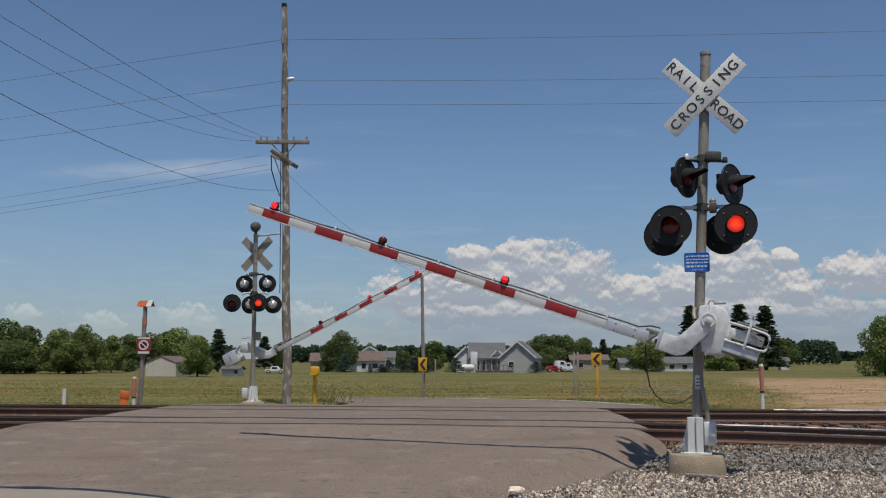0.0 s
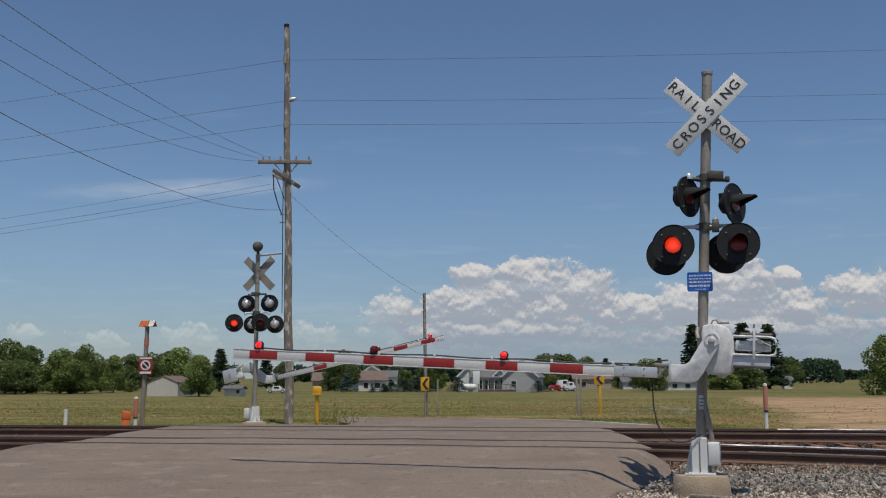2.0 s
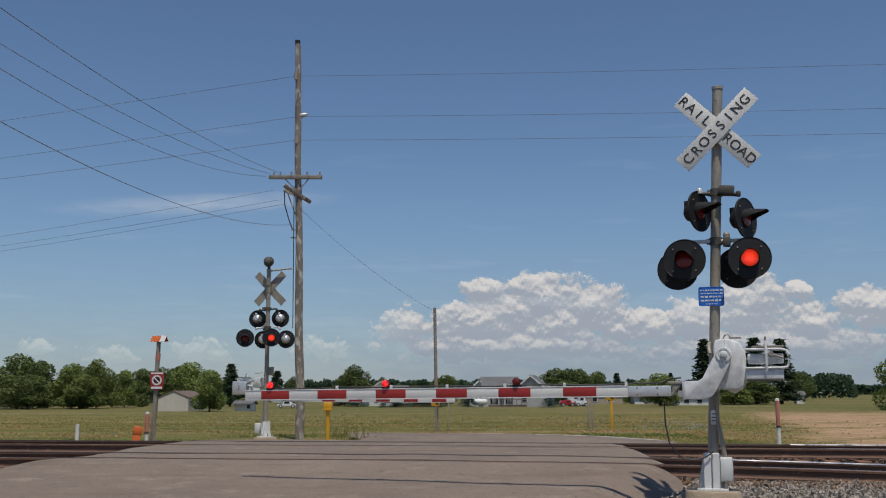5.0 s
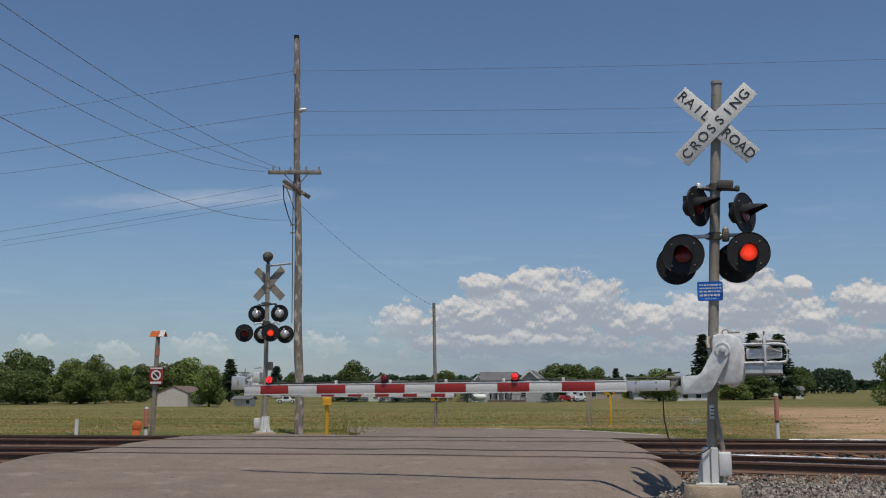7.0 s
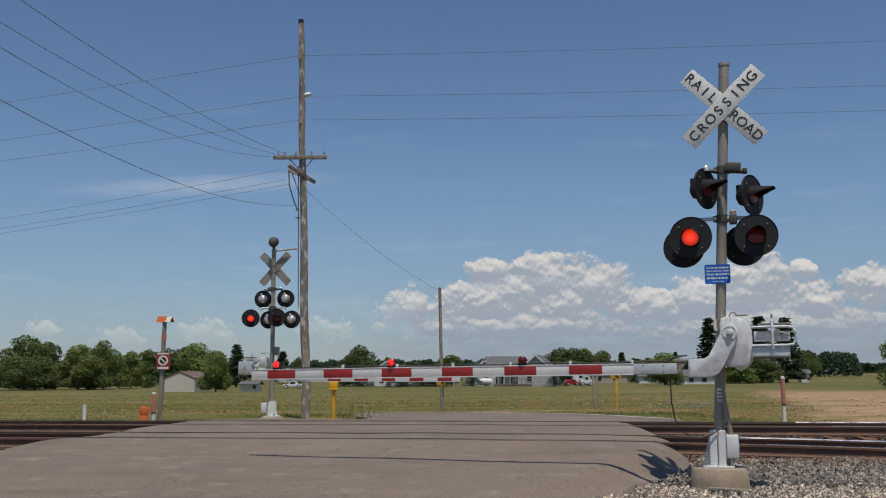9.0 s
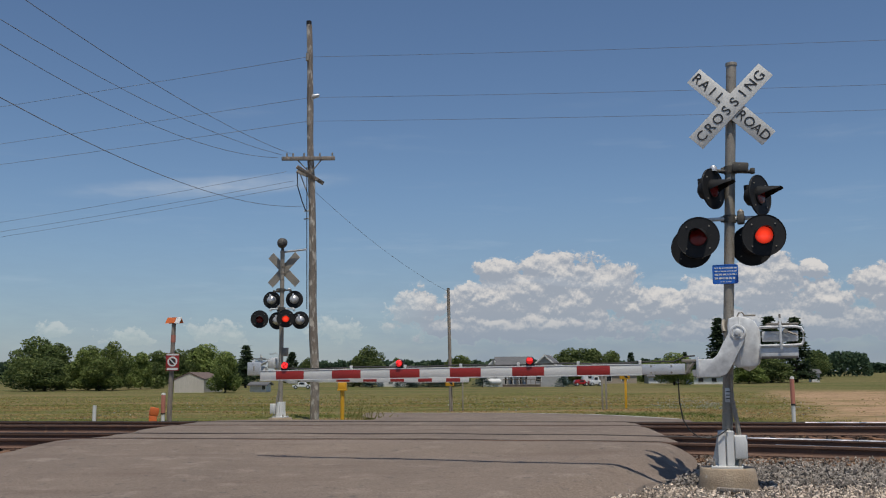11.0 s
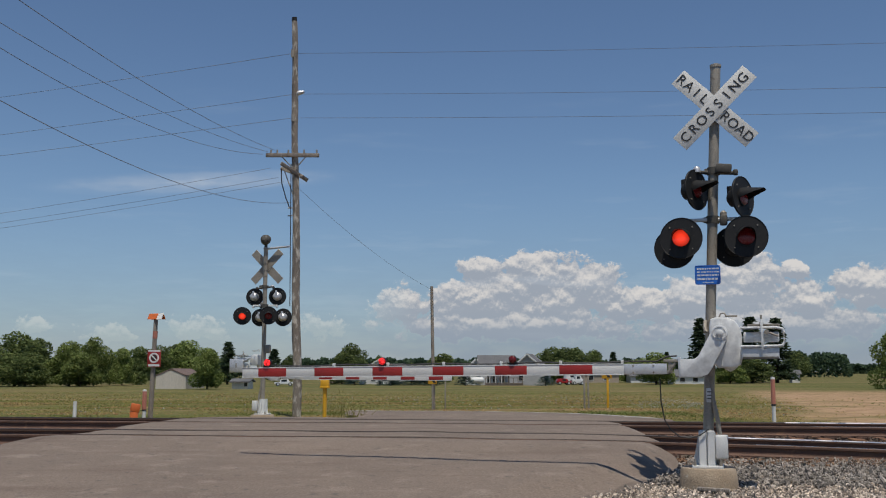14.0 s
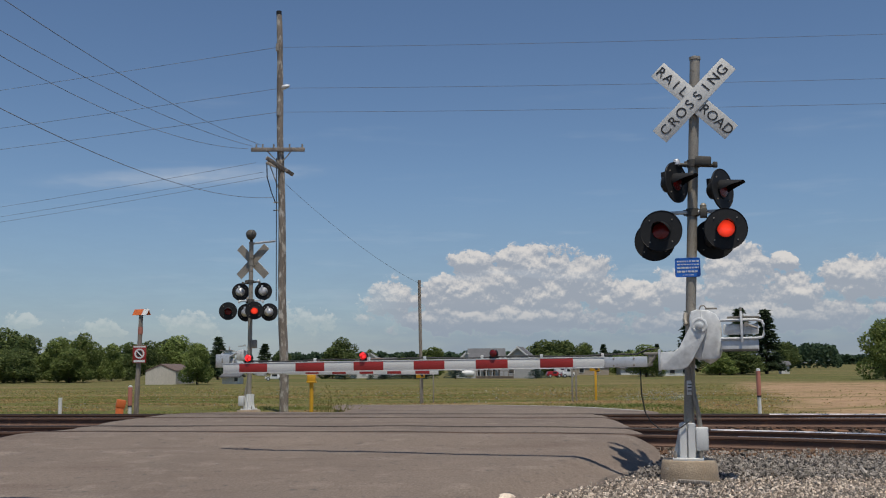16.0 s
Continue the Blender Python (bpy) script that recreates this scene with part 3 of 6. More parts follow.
def rail_mesh(x0, x1, v, top=False, gauge_side=False):
    half = [(0.068, 0), (0.070, 0.012), (0.020, 0.028), (0.009, 0.040), (0.009, 0.118), (0.034, 0.132), (0.036, 0.160), (0.026, 0.171)]
    prof = half + [(-a, b) for a, b in half[::-1]]
    if top:
        prof = [(0.024, 0.1715), (0.024, 0.1738), (-0.024, 0.1738), (-0.034, 0.1660), (-0.0375, 0.158), (-0.0365, 0.156)] if gauge_side else [(0.024, 0.1715), (0.024, 0.1738), (-0.018, 0.1738), (-0.018, 0.1715)]
    xs = np.linspace(x0, x1, max(2, int((x1 - x0) / 1.0)))
    verts = [(x, v - SLANT * x + a, rail_z(x, v) - 0.173 + b) for x in xs for a, b in prof]
    n = len(prof)
    faces = [(j * n + i, j * n + (i + 1) % n, (j + 1) * n + (i + 1) % n, (j + 1) * n + i) for j in range(len(xs) - 1) for i in range(n)]
    return verts, faces


def build_track(v, label):
    track = tagged(new("railway_track"), label, "railway track", "railway tracks")
    for k in (0, 1.51):
        rail = raw("rail", *rail_mesh(-60, 60, v + k), RUST, track)
        tagged(rail, "rusty steel rail")
        # sky reflection put into the steel: dark head westward, bright beyond this x
        glint_from = 4.4 if v < 18 else 6.6
        for a, b, mm in ((-60, -6.3, SHADE_STEEL), (-6.3, glint_from, SHADE_STEEL), (glint_from, 60, POLISH_GLINT)):
            tagged(raw("running_surface", *rail_mesh(a, b, v + k, True, k > 0), mm, rail), "worn rail top with the sky's reflection put into its steel")
    bm = bm_box(bmesh.new(), (0, 0, 0), (0.22, 2.59, 0.17), 0.012)
    tie = mesh_of("tie", bm, TIE)
    bm = bmesh.new()
    bm_box(bm, (0, 0, 0), (0.19, 0.36, 0.022))
    for sx in (-0.05, 0.05):
        for sy in (-0.1, 0.1):
            bm_box(bm, (sx, sy, 0.02), (0.022, 0.03, 0.03))
    plate = mesh_of("tie_plate", bm, RUST)
    anchor = mesh_of("rail_anchor", bm_box(bmesh.new(), (0, 0, 0), (0.03, 0.17, 0.06), 0.006), RUST)
    random.seed(int(v * 10))
    for i in range(-34, 40):
        x = i * 0.53 + random.uniform(-0.03, 0.03)
        if -5.8 < x < 3.0:
            continue
        z = rail_z(x, v) - 0.173 - 0.024 - 0.085
        ang = math.atan(-SLANT) + random.uniform(-0.015, 0.015)
        yc = v + 0.755 - SLANT * x + random.uniform(-0.04, 0.04)
        o = new("tie", tie)
        o.parent = track
        o.matrix_basis = Matrix.Translation((x, yc, z)) @ Matrix.Rotation(ang, 4, "Z")
        for k in (0, 1.51):
            p = new("tie_plate", plate)
            p.parent = track
            p.matrix_basis = Matrix.Translation((x, v + k - SLANT * x, z + 0.095)) @ Matrix.Rotation(ang, 4, "Z")
        a = new("rail_anchor", anchor)
        a.parent = track
        a.matrix_basis = Matrix.Translation((x + 0.14, v - SLANT * x, z + 0.075)) @ Matrix.Rotation(ang, 4, "Z")


build_track(RAILS[0], "rusty single track on wooden ties in grey ballast")
build_track(RAILS[2], "rusty far track on wooden ties in ballast")


def stones(name, region, count, size, material, label, seed, lift=0.0):
    """Loose broken stone: each a lopsided eight-sided lump."""
    rng = np.random.default_rng(seed)
    x0, x1, y0, y1, keep = region
    verts, faces = [], []
    base = np.array([(1, 0, 0), (-1, 0, 0), (0, 1, 0), (0, -1, 0), (0, 0, 1), (0, 0, -1)], float)
    tri = [(0, 2, 4), (2, 1, 4), (1, 3, 4), (3, 0, 4), (2, 0, 5), (1, 2, 5), (3, 1, 5), (0, 3, 5)]
    made = 0
    while made < count:
        x, y = rng.uniform(x0, x1), rng.uniform(y0, y1)
        h = keep(x, y, rng)
        if h is None:
            continue
        s = size * rng.lognormal(0, 0.35)
        a = Euler(rng.uniform(0, 6.28, 3)).to_matrix()
        p = base * s * rng.uniform(0.6, 1.25, (6, 3)) * np.array((1.0, 0.8, 0.65)) + rng.normal(0, s * 0.15, (6, 3))
        p = p @ np.array(a) + np.array((x, y, h + s * 0.25 + lift))
        k = len(verts)
        verts += [tuple(q) for q in p]
        faces += [(i + k, j + k, l + k) for i, j, l in tri]
        made += 1
    return tagged(raw(name, verts, faces, material), label, "gravel", kind="stuff")


def bed_height(x, y):
    """The ballast shoulder beside the near track."""
    v = y + SLANT * x
    return lerp(v, [(12.0, 0.10), (13.2, 0.125), (14.0, 0.15), (14.6, 0.175), (14.9, 0.20), (15.3, 0.20), (17.4, 0.22), (18.2, 0.20), (19.3, 0.22), (21.6, 0.23), (22.5, 0.2)])


def keep_ballast(x, y, rng):
    v = y + SLANT * x
    if x < lerp(v, ROAD_RIGHT) + 0.68 + 0.2 * noise.noise((y * 3, 1, 1)) or v < 12.75 + 0.4 * noise.noise((x * 0.9, v, 2)):
        return None
    if math.hypot(x - 3.045, y - 12.215) < 0.33:
        return None
    return bed_height(x, y) + rng.uniform(-0.01, 0.035)


def keep_pale(x, y, rng):
    v = y + SLANT * x
    e = lerp(v, ROAD_RIGHT) + 0.65 + 0.3 * noise.noise((x * 1.5, y * 1.5, 0))
    if x < e - 0.25 or (x < e and rng.random() < 0.7) or v > 13.0 + 0.4 * noise.noise((x * 0.9, v, 2)):
        return None
    if math.hypot(x - 3.045, y - 12.215) < 0.33:
        return None
    return ground_z(x, y) + rng.uniform(-0.005, 0.02)


def ballast_bed(sign, label):
    """The packed bed under the loose stones, from the road's flank outwards."""
    vs = [13.6, 14.0, 14.6, 14.9, 15.3, 16.2, 17.4, 18.2, 19.3, 20.4, 21.6, 22.4]
    verts, n = [], 12
    for v in vs:
        a = lerp(v, ROAD_RIGHT) + 0.75 if sign > 0 else lerp(v, ROAD_LEFT) - 0.8
        for k in range(n + 1):
            x = a + sign * 54 * (k / n) ** 2
            verts.append((x, v - SLANT * x, bed_height(x, v - SLANT * x) - 0.012 - (0.1 if v in (13.6, 22.4) else 0.0)))
    m = n + 1
    quad = [(j * m + i, j * m + i + 1, (j + 1) * m + i + 1, (j + 1) * m + i) for j in range(len(vs) - 1) for i in range(n)]
    tagged(raw("ballast_bed", verts, quad if sign > 0 else [q[::-1] for q in quad], BED, smooth=True), label, "gravel bed", kind="structure")


ballast_bed(1, "dark packed stone bed under the tracks")
ballast_bed(-1, "dark packed stone bed under the tracks")
stones("ballast", (2.4, 10.5, 11.2, 15.6, keep_ballast), 38000, 0.022, STONE_GREY, "grey crushed-stone railway ballast", 3)
stones("rusty_stones", (3.2, 10.5, 12.9, 15.2, lambda x, y, r: bed_height(x, y) + r.uniform(0, 0.03) if x > lerp(y + SLANT * x, ROAD_RIGHT) + 0.5 and y + SLANT * x > r.normal(14.85, 0.16) and y + SLANT * x < 15.3 else None), 6000, 0.022, STONE_RUST, "rust-dusted stones along the rail", 11)
stones("grey_gravel", (0.0, 10.0, 7.8, 13.0, lambda x, y, r: keep_pale(x, y, r) if noise.noise((x * 1.3, y * 1.6, 4)) + 0.25 * noise.noise((x * 5, y * 5, 2)) > r.uniform(-0.25, 0.35) else None), 6000, 0.017, STONE_GREY, "grey gravel mixed into the pale shoulder", 12)
stones("limestone_gravel", (0.0, 10.0, 7.8, 13.2, keep_pale), 26000, 0.0165, STONE_PALE, "pale crushed limestone gravel on the shoulder", 5)
stones("track_ballast", (3.0, 14, 14.0, 22.5, lambda x, y, r: bed_height(x, y) if x > lerp(y + SLANT * x, ROAD_RIGHT) + 0.5 and 15.5 < y + SLANT * x < 22.4 else None), 9000, 0.04, STONE_BROWN, "rust-stained ballast between the two tracks", 7)
stones("track_ballast", (-16, -5.5, 15.0, 24.5, lambda x, y, r: bed_height(x, y) if x < lerp(y + SLANT * x, ROAD_LEFT) - 0.5 and y + SLANT * x < 22.4 else None), 9000, 0.04, STONE_BROWN, "rust-stained ballast between the two tracks", 8)


# ---- crossing signals ----
def flasher(parent, at, yaw, pitch=0.0, lit=False, bright=False, label="black round flasher with a long visor"):
    """A red crossing lamp: round black background, lamp housing behind, lens and visor. Faces local -y."""
    face = pose(0, 0, 0, 90)
    bm = bm_lathe(bmesh.new(), [(0.0, -0.004), (0.246, -0.004), (0.254, -0.012), (0.256, 0.004), (0.252, 0.010), (0.244, 0.003), (0.0, 0.003)], face, 40)
    f = part("flasher", bm, BLACK, parent, label)
    f.matrix_basis = pose(*at, pitch, 0, yaw)
    bm = bm_lathe(bmesh.new(), [(0.0, -0.20), (0.05, -0.195), (0.10, -0.16), (0.122, -0.09), (0.125, -0.004)], face, 28)
    bm_box(bm, (0, 0.17, 0.10), (0.05, 0.06, 0.12), 0.01)
    part("housing", bm, ALU if bright else BLACK, f, "bare aluminium lamp housing" if bright else "black lamp housing")
    bm = bm_lathe(bmesh.new(), [(0.106, 0.006), (0.10, 0.018), (0.06, 0.028), (0.0, 0.032)], face, 28)
    part("lens", bm, LENS_OFF, f, "dark red glass lens")
    bm = bm_lathe(bmesh.new(), [(0.118, 0.003), (0.118, 0.02), (0.107, 0.02), (0.107, 0.003)], face, 28)
    part("lens_ring", bm, BLACK, f)
    # visor: a tunnel, long above and open below
    bm = bmesh.new()
    rings = []
    steps = 9
    for i in range(25):
        a = radians(-12 + 204 * i / 24)
        reach = 0.27 * max(0.0, min(1.0, (math.sin(a) + 0.25) / 0.95)) + 0.012
        row = []
        for j in range(steps + 1):
            d = reach * j / steps
            r = 0.118 - 0.12 * d
            row.append((r * math.cos(a), -d, r * math.sin(a) - 0.05 * d))
        rings.append(row)
    outer = [[bm.verts.new(p) for p in row] for row in rings]
    inner = [[bm.verts.new((p[0] * 0.96, p[1], p[2] * 0.96 - 0.001)) for p in row] for row in rings]
    for i in range(24):
        for j in range(steps):
            bm.faces.new((outer[i][j], outer[i + 1][j], outer[i + 1][j + 1], outer[i][j + 1]))
            bm.faces.new((inner[i][j + 1], inner[i + 1][j + 1], inner[i + 1][j], inner[i][j]))
        bm.faces.new((outer[i][steps], outer[i + 1][steps], inner[i + 1][steps], inner[i][steps]))
    part("visor", bm, BLACK, f)
    for a in (45, 135, 225, 315):
        b = bm_cyl(bmesh.new(), (0.19 * math.cos(radians(a)), -0.014, 0.19 * math.sin(radians(a))), (0.19 * math.cos(radians(a)), 0.01, 0.19 * math.sin(radians(a))), 0.009, n=8)
        part("bolt", b, GALV, f)
    if lit:
        bm = bm_lathe(bmesh.new(), [(0.104, 0.0), (0.098, 0.012), (0.058, 0.022), (0.0, 0.026)], face, 28)
        g = part("lit_lens", bm, LENS_LIT, f, "glowing red lens")
        return g
    return None


def blade(parent, angle, y, texts, material, z, x, label):
    bm = bm_box(bmesh.new(), (0, 0, 0), (1.22, 0.004, 0.229), 0.001)
    b = part("blade", bm, material, parent, label)
    b.matrix_basis = pose(x, y, z, 0, angle, 0)
    for text, along in texts:
        for k, ch in enumerate(text):
            me = letters(ch, 0.172)
            me.materials.append(LETTER)
            o = new("letter", me)
            o.parent = b
            step = 0.142 if len(text) > 4 else 0.125
            w = (len(text) - 1) * step
            o.matrix_basis = pose(along - w / 2 + k * step, -0.005, 0.0)
    return b


def crossing_signal(m, lean, drop, front, bell, arm_tip, reds, lamps, label):
    """Mast with crossbuck, flashers and gate. The arm reaches along local -x and the signs face local -y."""
    sig = thing("crossing_signal", m, label, "railroad signal", "crossing signals")
    sh = lambda z: lean * z / 5.0
    top = 4.93 - drop
    bm = bm_cyl(bmesh.new(), (0, 0, 0.1), (sh(top), 0, top), 0.062, n=24)
    bm_cyl(bm, (sh(top), 0, top), (sh(top), 0, top + 0.035), 0.07, n=24)
    bm_cyl(bm, (sh(top), 0, top + 0.035), (sh(top), 0, top + 0.05), 0.064, 0.03, n=24)
    part("mast", bm, GALV, sig, "weathered galvanised steel mast")
    # base casting: split collar on four splayed ribs
    bm = bmesh.new()
    bm_box(bm, (0, 0, 0.015), (0.36, 0.36, 0.03), 0.006)
    bm_cyl(bm, (0, 0, 0.02), (0, 0, 0.44), 0.085, 0.08, n=20)
    for a in (0, 90, 180):
        r = Matrix.Rotation(radians(a), 3, "Z")
        o = [(0.07, 0.03), (0.17, 0.03), (0.17, 0.07), (0.095, 0.42), (0.07, 0.42)]
        b2 = bm_prism(bmesh.new(), o, -0.018, 0.018)
        bmesh.ops.transform(b2, matrix=r.to_4x4(), verts=b2.verts)
        tmp = bpy.data.meshes.new("rib")
        b2.to_mesh(tmp)
        b2.free()
        bm.from_mesh(tmp)
        bpy.data.meshes.remove(tmp)
    bm_box(bm, (-0.055, -0.10, 0.225), (0.085, 0.05, 0.43), 0.008)
    bm_box(bm, (0.045, -0.10, 0.225), (0.085, 0.05, 0.43), 0.008)
    part("base_casting", bm, WHITEPAINT, sig, "white-painted cast mast base", smooth=False)
    for sx in (-0.15, 0.15):
        for sy in (-0.15, 0.15):
            bm = bm_cyl(bmesh.new(), (sx, sy, 0.03), (sx, sy, 0.075), 0.022, n=6)
            bm_cyl(bm, (sx, sy, 0.07), (sx, sy, 0.11), 0.011, n=8)
            part("anchor_bolt", bm, GALV, sig)
    jx = 0.165 if front else 0.17
    bx = part("junction_box", bm_box(bmesh.new(), (jx, -0.05 if front else 0.12, 0.25), (0.15, 0.13, 0.28), 0.015), WHITEPAINT, sig, "white cable junction box")
    part("lid", bm_box(bmesh.new(), (jx, -0.121 if front else 0.19, 0.25), (0.128, 0.012, 0.25), 0.004), WHITEPAINT, bx)
    bm = bm_cyl(bmesh.new(), (0.15, -0.05, 0.02), (0.15, -0.05, 0.12), 0.022, n=12)
    part("conduit", bm, GALV, sig)
    bm = bm_tube(bmesh.new(), [(0.15, -0.04, 0.38), (0.13, -0.05, 0.55), (0.085, -0.06, 0.8), (0.075, -0.06, 1.1), (0.08, -0.08, 1.3)], 0.028, 10)
    part("conduit", bm, GALV, sig, "grey cable conduit up the mast")
    bm = bm_box(bmesh.new(), (sh(0.85), -0.066, 0.86), (0.07, 0.006, 0.17), 0.001)
    tag = part("tag_plate", bm, SILVER, sig, "small metal tag plate")
    for k in range(3):
        part("mark", bm_box(bmesh.new(), (sh(0.85), -0.0705, 0.82 + 0.04 * k), (0.05, 0.003, 0.012)), LETTER, tag)
    # crossbuck
    xz = 4.385 - drop * 0.8
    sx = sh(xz)
    buck = part("crossbuck", bm_box(bmesh.new(), (sx, -0.07, xz), (0.05, 0.05, 0.3), 0.006), GALV, sig, "white crossbuck with black lettering")
    blade(buck, 45, -0.104, (("RAIL", -0.36), ("ROAD", 0.36)), WHITE, xz, sx, "white sign blade")
    blade(buck, -45, -0.116, (("CROSSING", 0.0),), WHITE, xz, sx, "white sign blade")
    bk = bm_box(bmesh.new(), (sx, -0.098, xz), (1.21, 0.004, 0.22))
    bmesh.ops.rotate(bk, cent=(sx, 0, xz), matrix=Matrix.Rotation(radians(45), 3, "Y"), verts=bk.verts)
    part("sign_back", bk, GALV, buck, "bare metal back of the sign")
    if not front:
        bk = bm_box(bmesh.new(), (sx, -0.110, xz), (1.21, 0.004, 0.22))
        bmesh.ops.rotate(bk, cent=(sx, 0, xz), matrix=Matrix.Rotation(radians(-45), 3, "Y"), verts=bk.verts)
        part("sign_back", bk, GALV, buck, "bare metal back of the sign")
    for z in (xz + 0.1, xz - 0.1):
        bm = bm_cyl(bmesh.new(), (sh(z), 0, z - 0.02), (sh(z), 0, z + 0.02), 0.075, n=20)
        part("clamp", bm, GALV, buck)
    # lamp crossarms
    zu, zl = (3.61, 3.0) if front else (3.63, 3.09)
    for z, half in ((zu, 0.26), (zl, 0.37)):
        s = sh(z)
        bm = bm_tube(bmesh.new(), [(s - half, -0.02, z), (s + half, -0.02, z - (0.04 if z == zu else 0))], 0.024, 12)
        for e in (-half, half):
            bm_box(bm, (s + e, -0.02, z - 0.03), (0.06, 0.07, 0.07), 0.015)
        arm = part("lamp_crossarm", bm, SILVER if z == zl else DARK_STEEL, sig, "steel arm that carries the lamps")
        bm = bm_cyl(bmesh.new(), (s, 0, z - 0.045), (s, 0, z + 0.045), 0.078, n=20)
        for k in (-0.085, 0.085):
            bm_box(bm, (s + k, 0, z), (0.05, 0.06, 0.07), 0.008)
        part("mast_clamp", bm, DARK_STEEL, arm, "dark clamp round the mast")
        if z == zu:
            part("wiring_box", bm_box(bmesh.new(), (s + 0.12, -0.10, z + 0.005), (0.19, 0.12, 0.115), 0.018, Matrix.Rotation(radians(6), 3, "Y")), DARK_STEEL, arm, "dark weathered wiring box")
            part("cap_nut", bm_lathe(bmesh.new(), [(0.045, -0.03), (0.045, 0.015), (0.03, 0.04), (0.0, 0.05)], pose(s - 0.2, -0.06, z + 0.015), 14), ALU, arm)
        else:
            part("wiring_box", bm_box(bmesh.new(), (s + 0.13, -0.07, z - 0.02), (0.09, 0.09, 0.12), 0.015), DARK_STEEL, arm)
            part("cap_nut", bm_lathe(bmesh.new(), [(0.04, -0.03), (0.04, 0.02), (0.02, 0.045), (0.0, 0.05)], pose(s + 0.13, -0.07, z + 0.055), 14), GALV, arm)
    s = sh(zl)
    # towards local -y: the lower front pair; towards +y: the rear pair
    g = {}
    if front:
        g["left"] = flasher(sig, (s - 0.375, -0.25, zl - 0.245), -4, -3, True)
        g["right"] = flasher(sig, (s + 0.385, -0.25, zl - 0.25), 4, -3, True)
        flasher(sig, (s - 0.48, 0.22, zl - 0.31), 176, 0)
        flasher(sig, (s + 0.25, 0.22, zl - 0.31), 184, 0)
        flasher(sig, (sh(zu) - 0.21, -0.10, zu - 0.24), 60, -2)
        flasher(sig, (sh(zu) + 0.335, -0.08, zu - 0.35), 60, -2)
    else:
        flasher(sig, (s - 0.48, -0.22, zl - 0.33), 12, 0, bright=True)
        flasher(sig, (s + 0.24, -0.22, zl - 0.33), 12, 0, bright=True)
        g["right"] = flasher(sig, (s - 0.24, 0.24, zl - 0.30), 206, 0, True)
        g["left"] = flasher(sig, (s + 0.58, 0.24, zl - 0.30), 206, 0, True)
        flasher(sig, (sh(zu) - 0.30, -0.20, zu - 0.27), 12, 0, bright=True)
        flasher(sig, (sh(zu) + 0.42, -0.20, zu - 0.27), 12, 0, bright=True)
        part("mast_box", bm_box(bmesh.new(), (-0.13, 0, 1.85), (0.14, 0.14, 0.24), 0.015), GALV, sig, "small grey box on the mast")
        bm = bm_tube(bmesh.new(), [(0, 0, 4.78 - 0.05), (-0.75, 0, 4.83 - 0.05)], 0.03, 10)
        part("bracket", bm, ALU, sig, "pale bracket arm near the mast top")
    if bell:
        bm = bm_cyl(bmesh.new(), (0, 0, top), (0, 0, top + 0.16), 0.045, n=14)
        bm_box(bm, (0, 0, top + 0.2), (0.12, 0.12, 0.12), 0.02)
        b = part("bell", bm, DARK_STEEL, sig, "weathered bell on top of the mast")
        part("gong", bm_lathe(bmesh.new(), [(0.0, 0.12), (0.06, 0.115), (0.12, 0.08), (0.15, 0.0), (0.155, -0.04), (0.14, -0.03), (0.0, 0.08)], pose(-0.02, 0.08, top + 0.26, -75, 0, 0), 24), DARK_STEEL, b)
    if front:
        ring = [(sh(2.4) - 0.05 + cx * 0.125 + 0.026 * math.cos(radians(a0 + a)), 2.315 + cz * 0.092 + 0.026 * math.sin(radians(a0 + a))) for cx, cz, a0 in ((1, 1, 0), (-1, 1, 90), (-1, -1, 180), (1, -1, 270)) for a in (0, 30, 60, 90)]
        sgn = part("emergency_sign", bm_prism(bmesh.new(), ring, -0.078, -0.072), BLUE, sig, "blue sign with rows of white marks")
        bm = bmesh.new()
        for (x, z, w, h) in ((0, 0.112, 0.29, 0.004), (0, -0.112, 0.29, 0.004), (0.145, 0, 0.004, 0.22), (-0.145, 0, 0.004, 0.22)):
            bm_box(bm, ((sh(2.4) - 0.05) + x, -0.080, 2.315 + z), (w, 0.002, h))
        part("border", bm, BLUE, sgn)
        random.seed(4)
        for row, h in ((0.075, 0.024), (0.036, 0.018), (-0.004, 0.026), (-0.05, 0.030), (-0.093, 0.012)):
            x = -0.125 if row > -0.09 else -0.06
            stop = 0.125 if row > -0.09 else 0.06
            while x < stop:
                w = random.uniform(0.012, 0.045)
                w = min(w, stop - x + 0.01)
                part("mark", bm_box(bmesh.new(), ((sh(2.4) - 0.05) + x + w / 2, -0.0795, 2.315 + row), (w, 0.003, h * 0.75)), WHITEPAINT, sgn)
                x += w + 0.010
    # gate mechanism
    hx, hy, hz = (0.185 if front else 0.38), -0.33, 1.595
    ex, ez = (0.0, 0.0) if front else (-0.24, -0.125)
    ol = [(-0.12, 0.08), (-0.10, 0.17), (-0.03, 0.195), (0.10, 0.185), (0.19, 0.14), (0.245, 0.05), (0.255, -0.04), (0.255, -0.30), (0.235, -0.37), (0.18, -0.405), (-0.02, -0.41), (-0.09, -0.36)]
    bm = bm_prism(bmesh.new(), ol, -0.13, 0.19, 0.03)
    if not front:
        bmesh.ops.scale(bm, vec=(0.7, 0.8, 0.52), verts=bm.verts)
    mech = part("gate_mechanism", bm, SILVER, sig, "silver-painted gate machine housing")
    mech.matrix_basis = pose(hx - (0.0 if front else 0.12), hy + 0.16, hz)
    if front:
        part("door_seam", bm_box(bmesh.new(), (0.02, -0.134, -0.1), (0.012, 0.008, 0.58), 0.003), SILVER, mech)
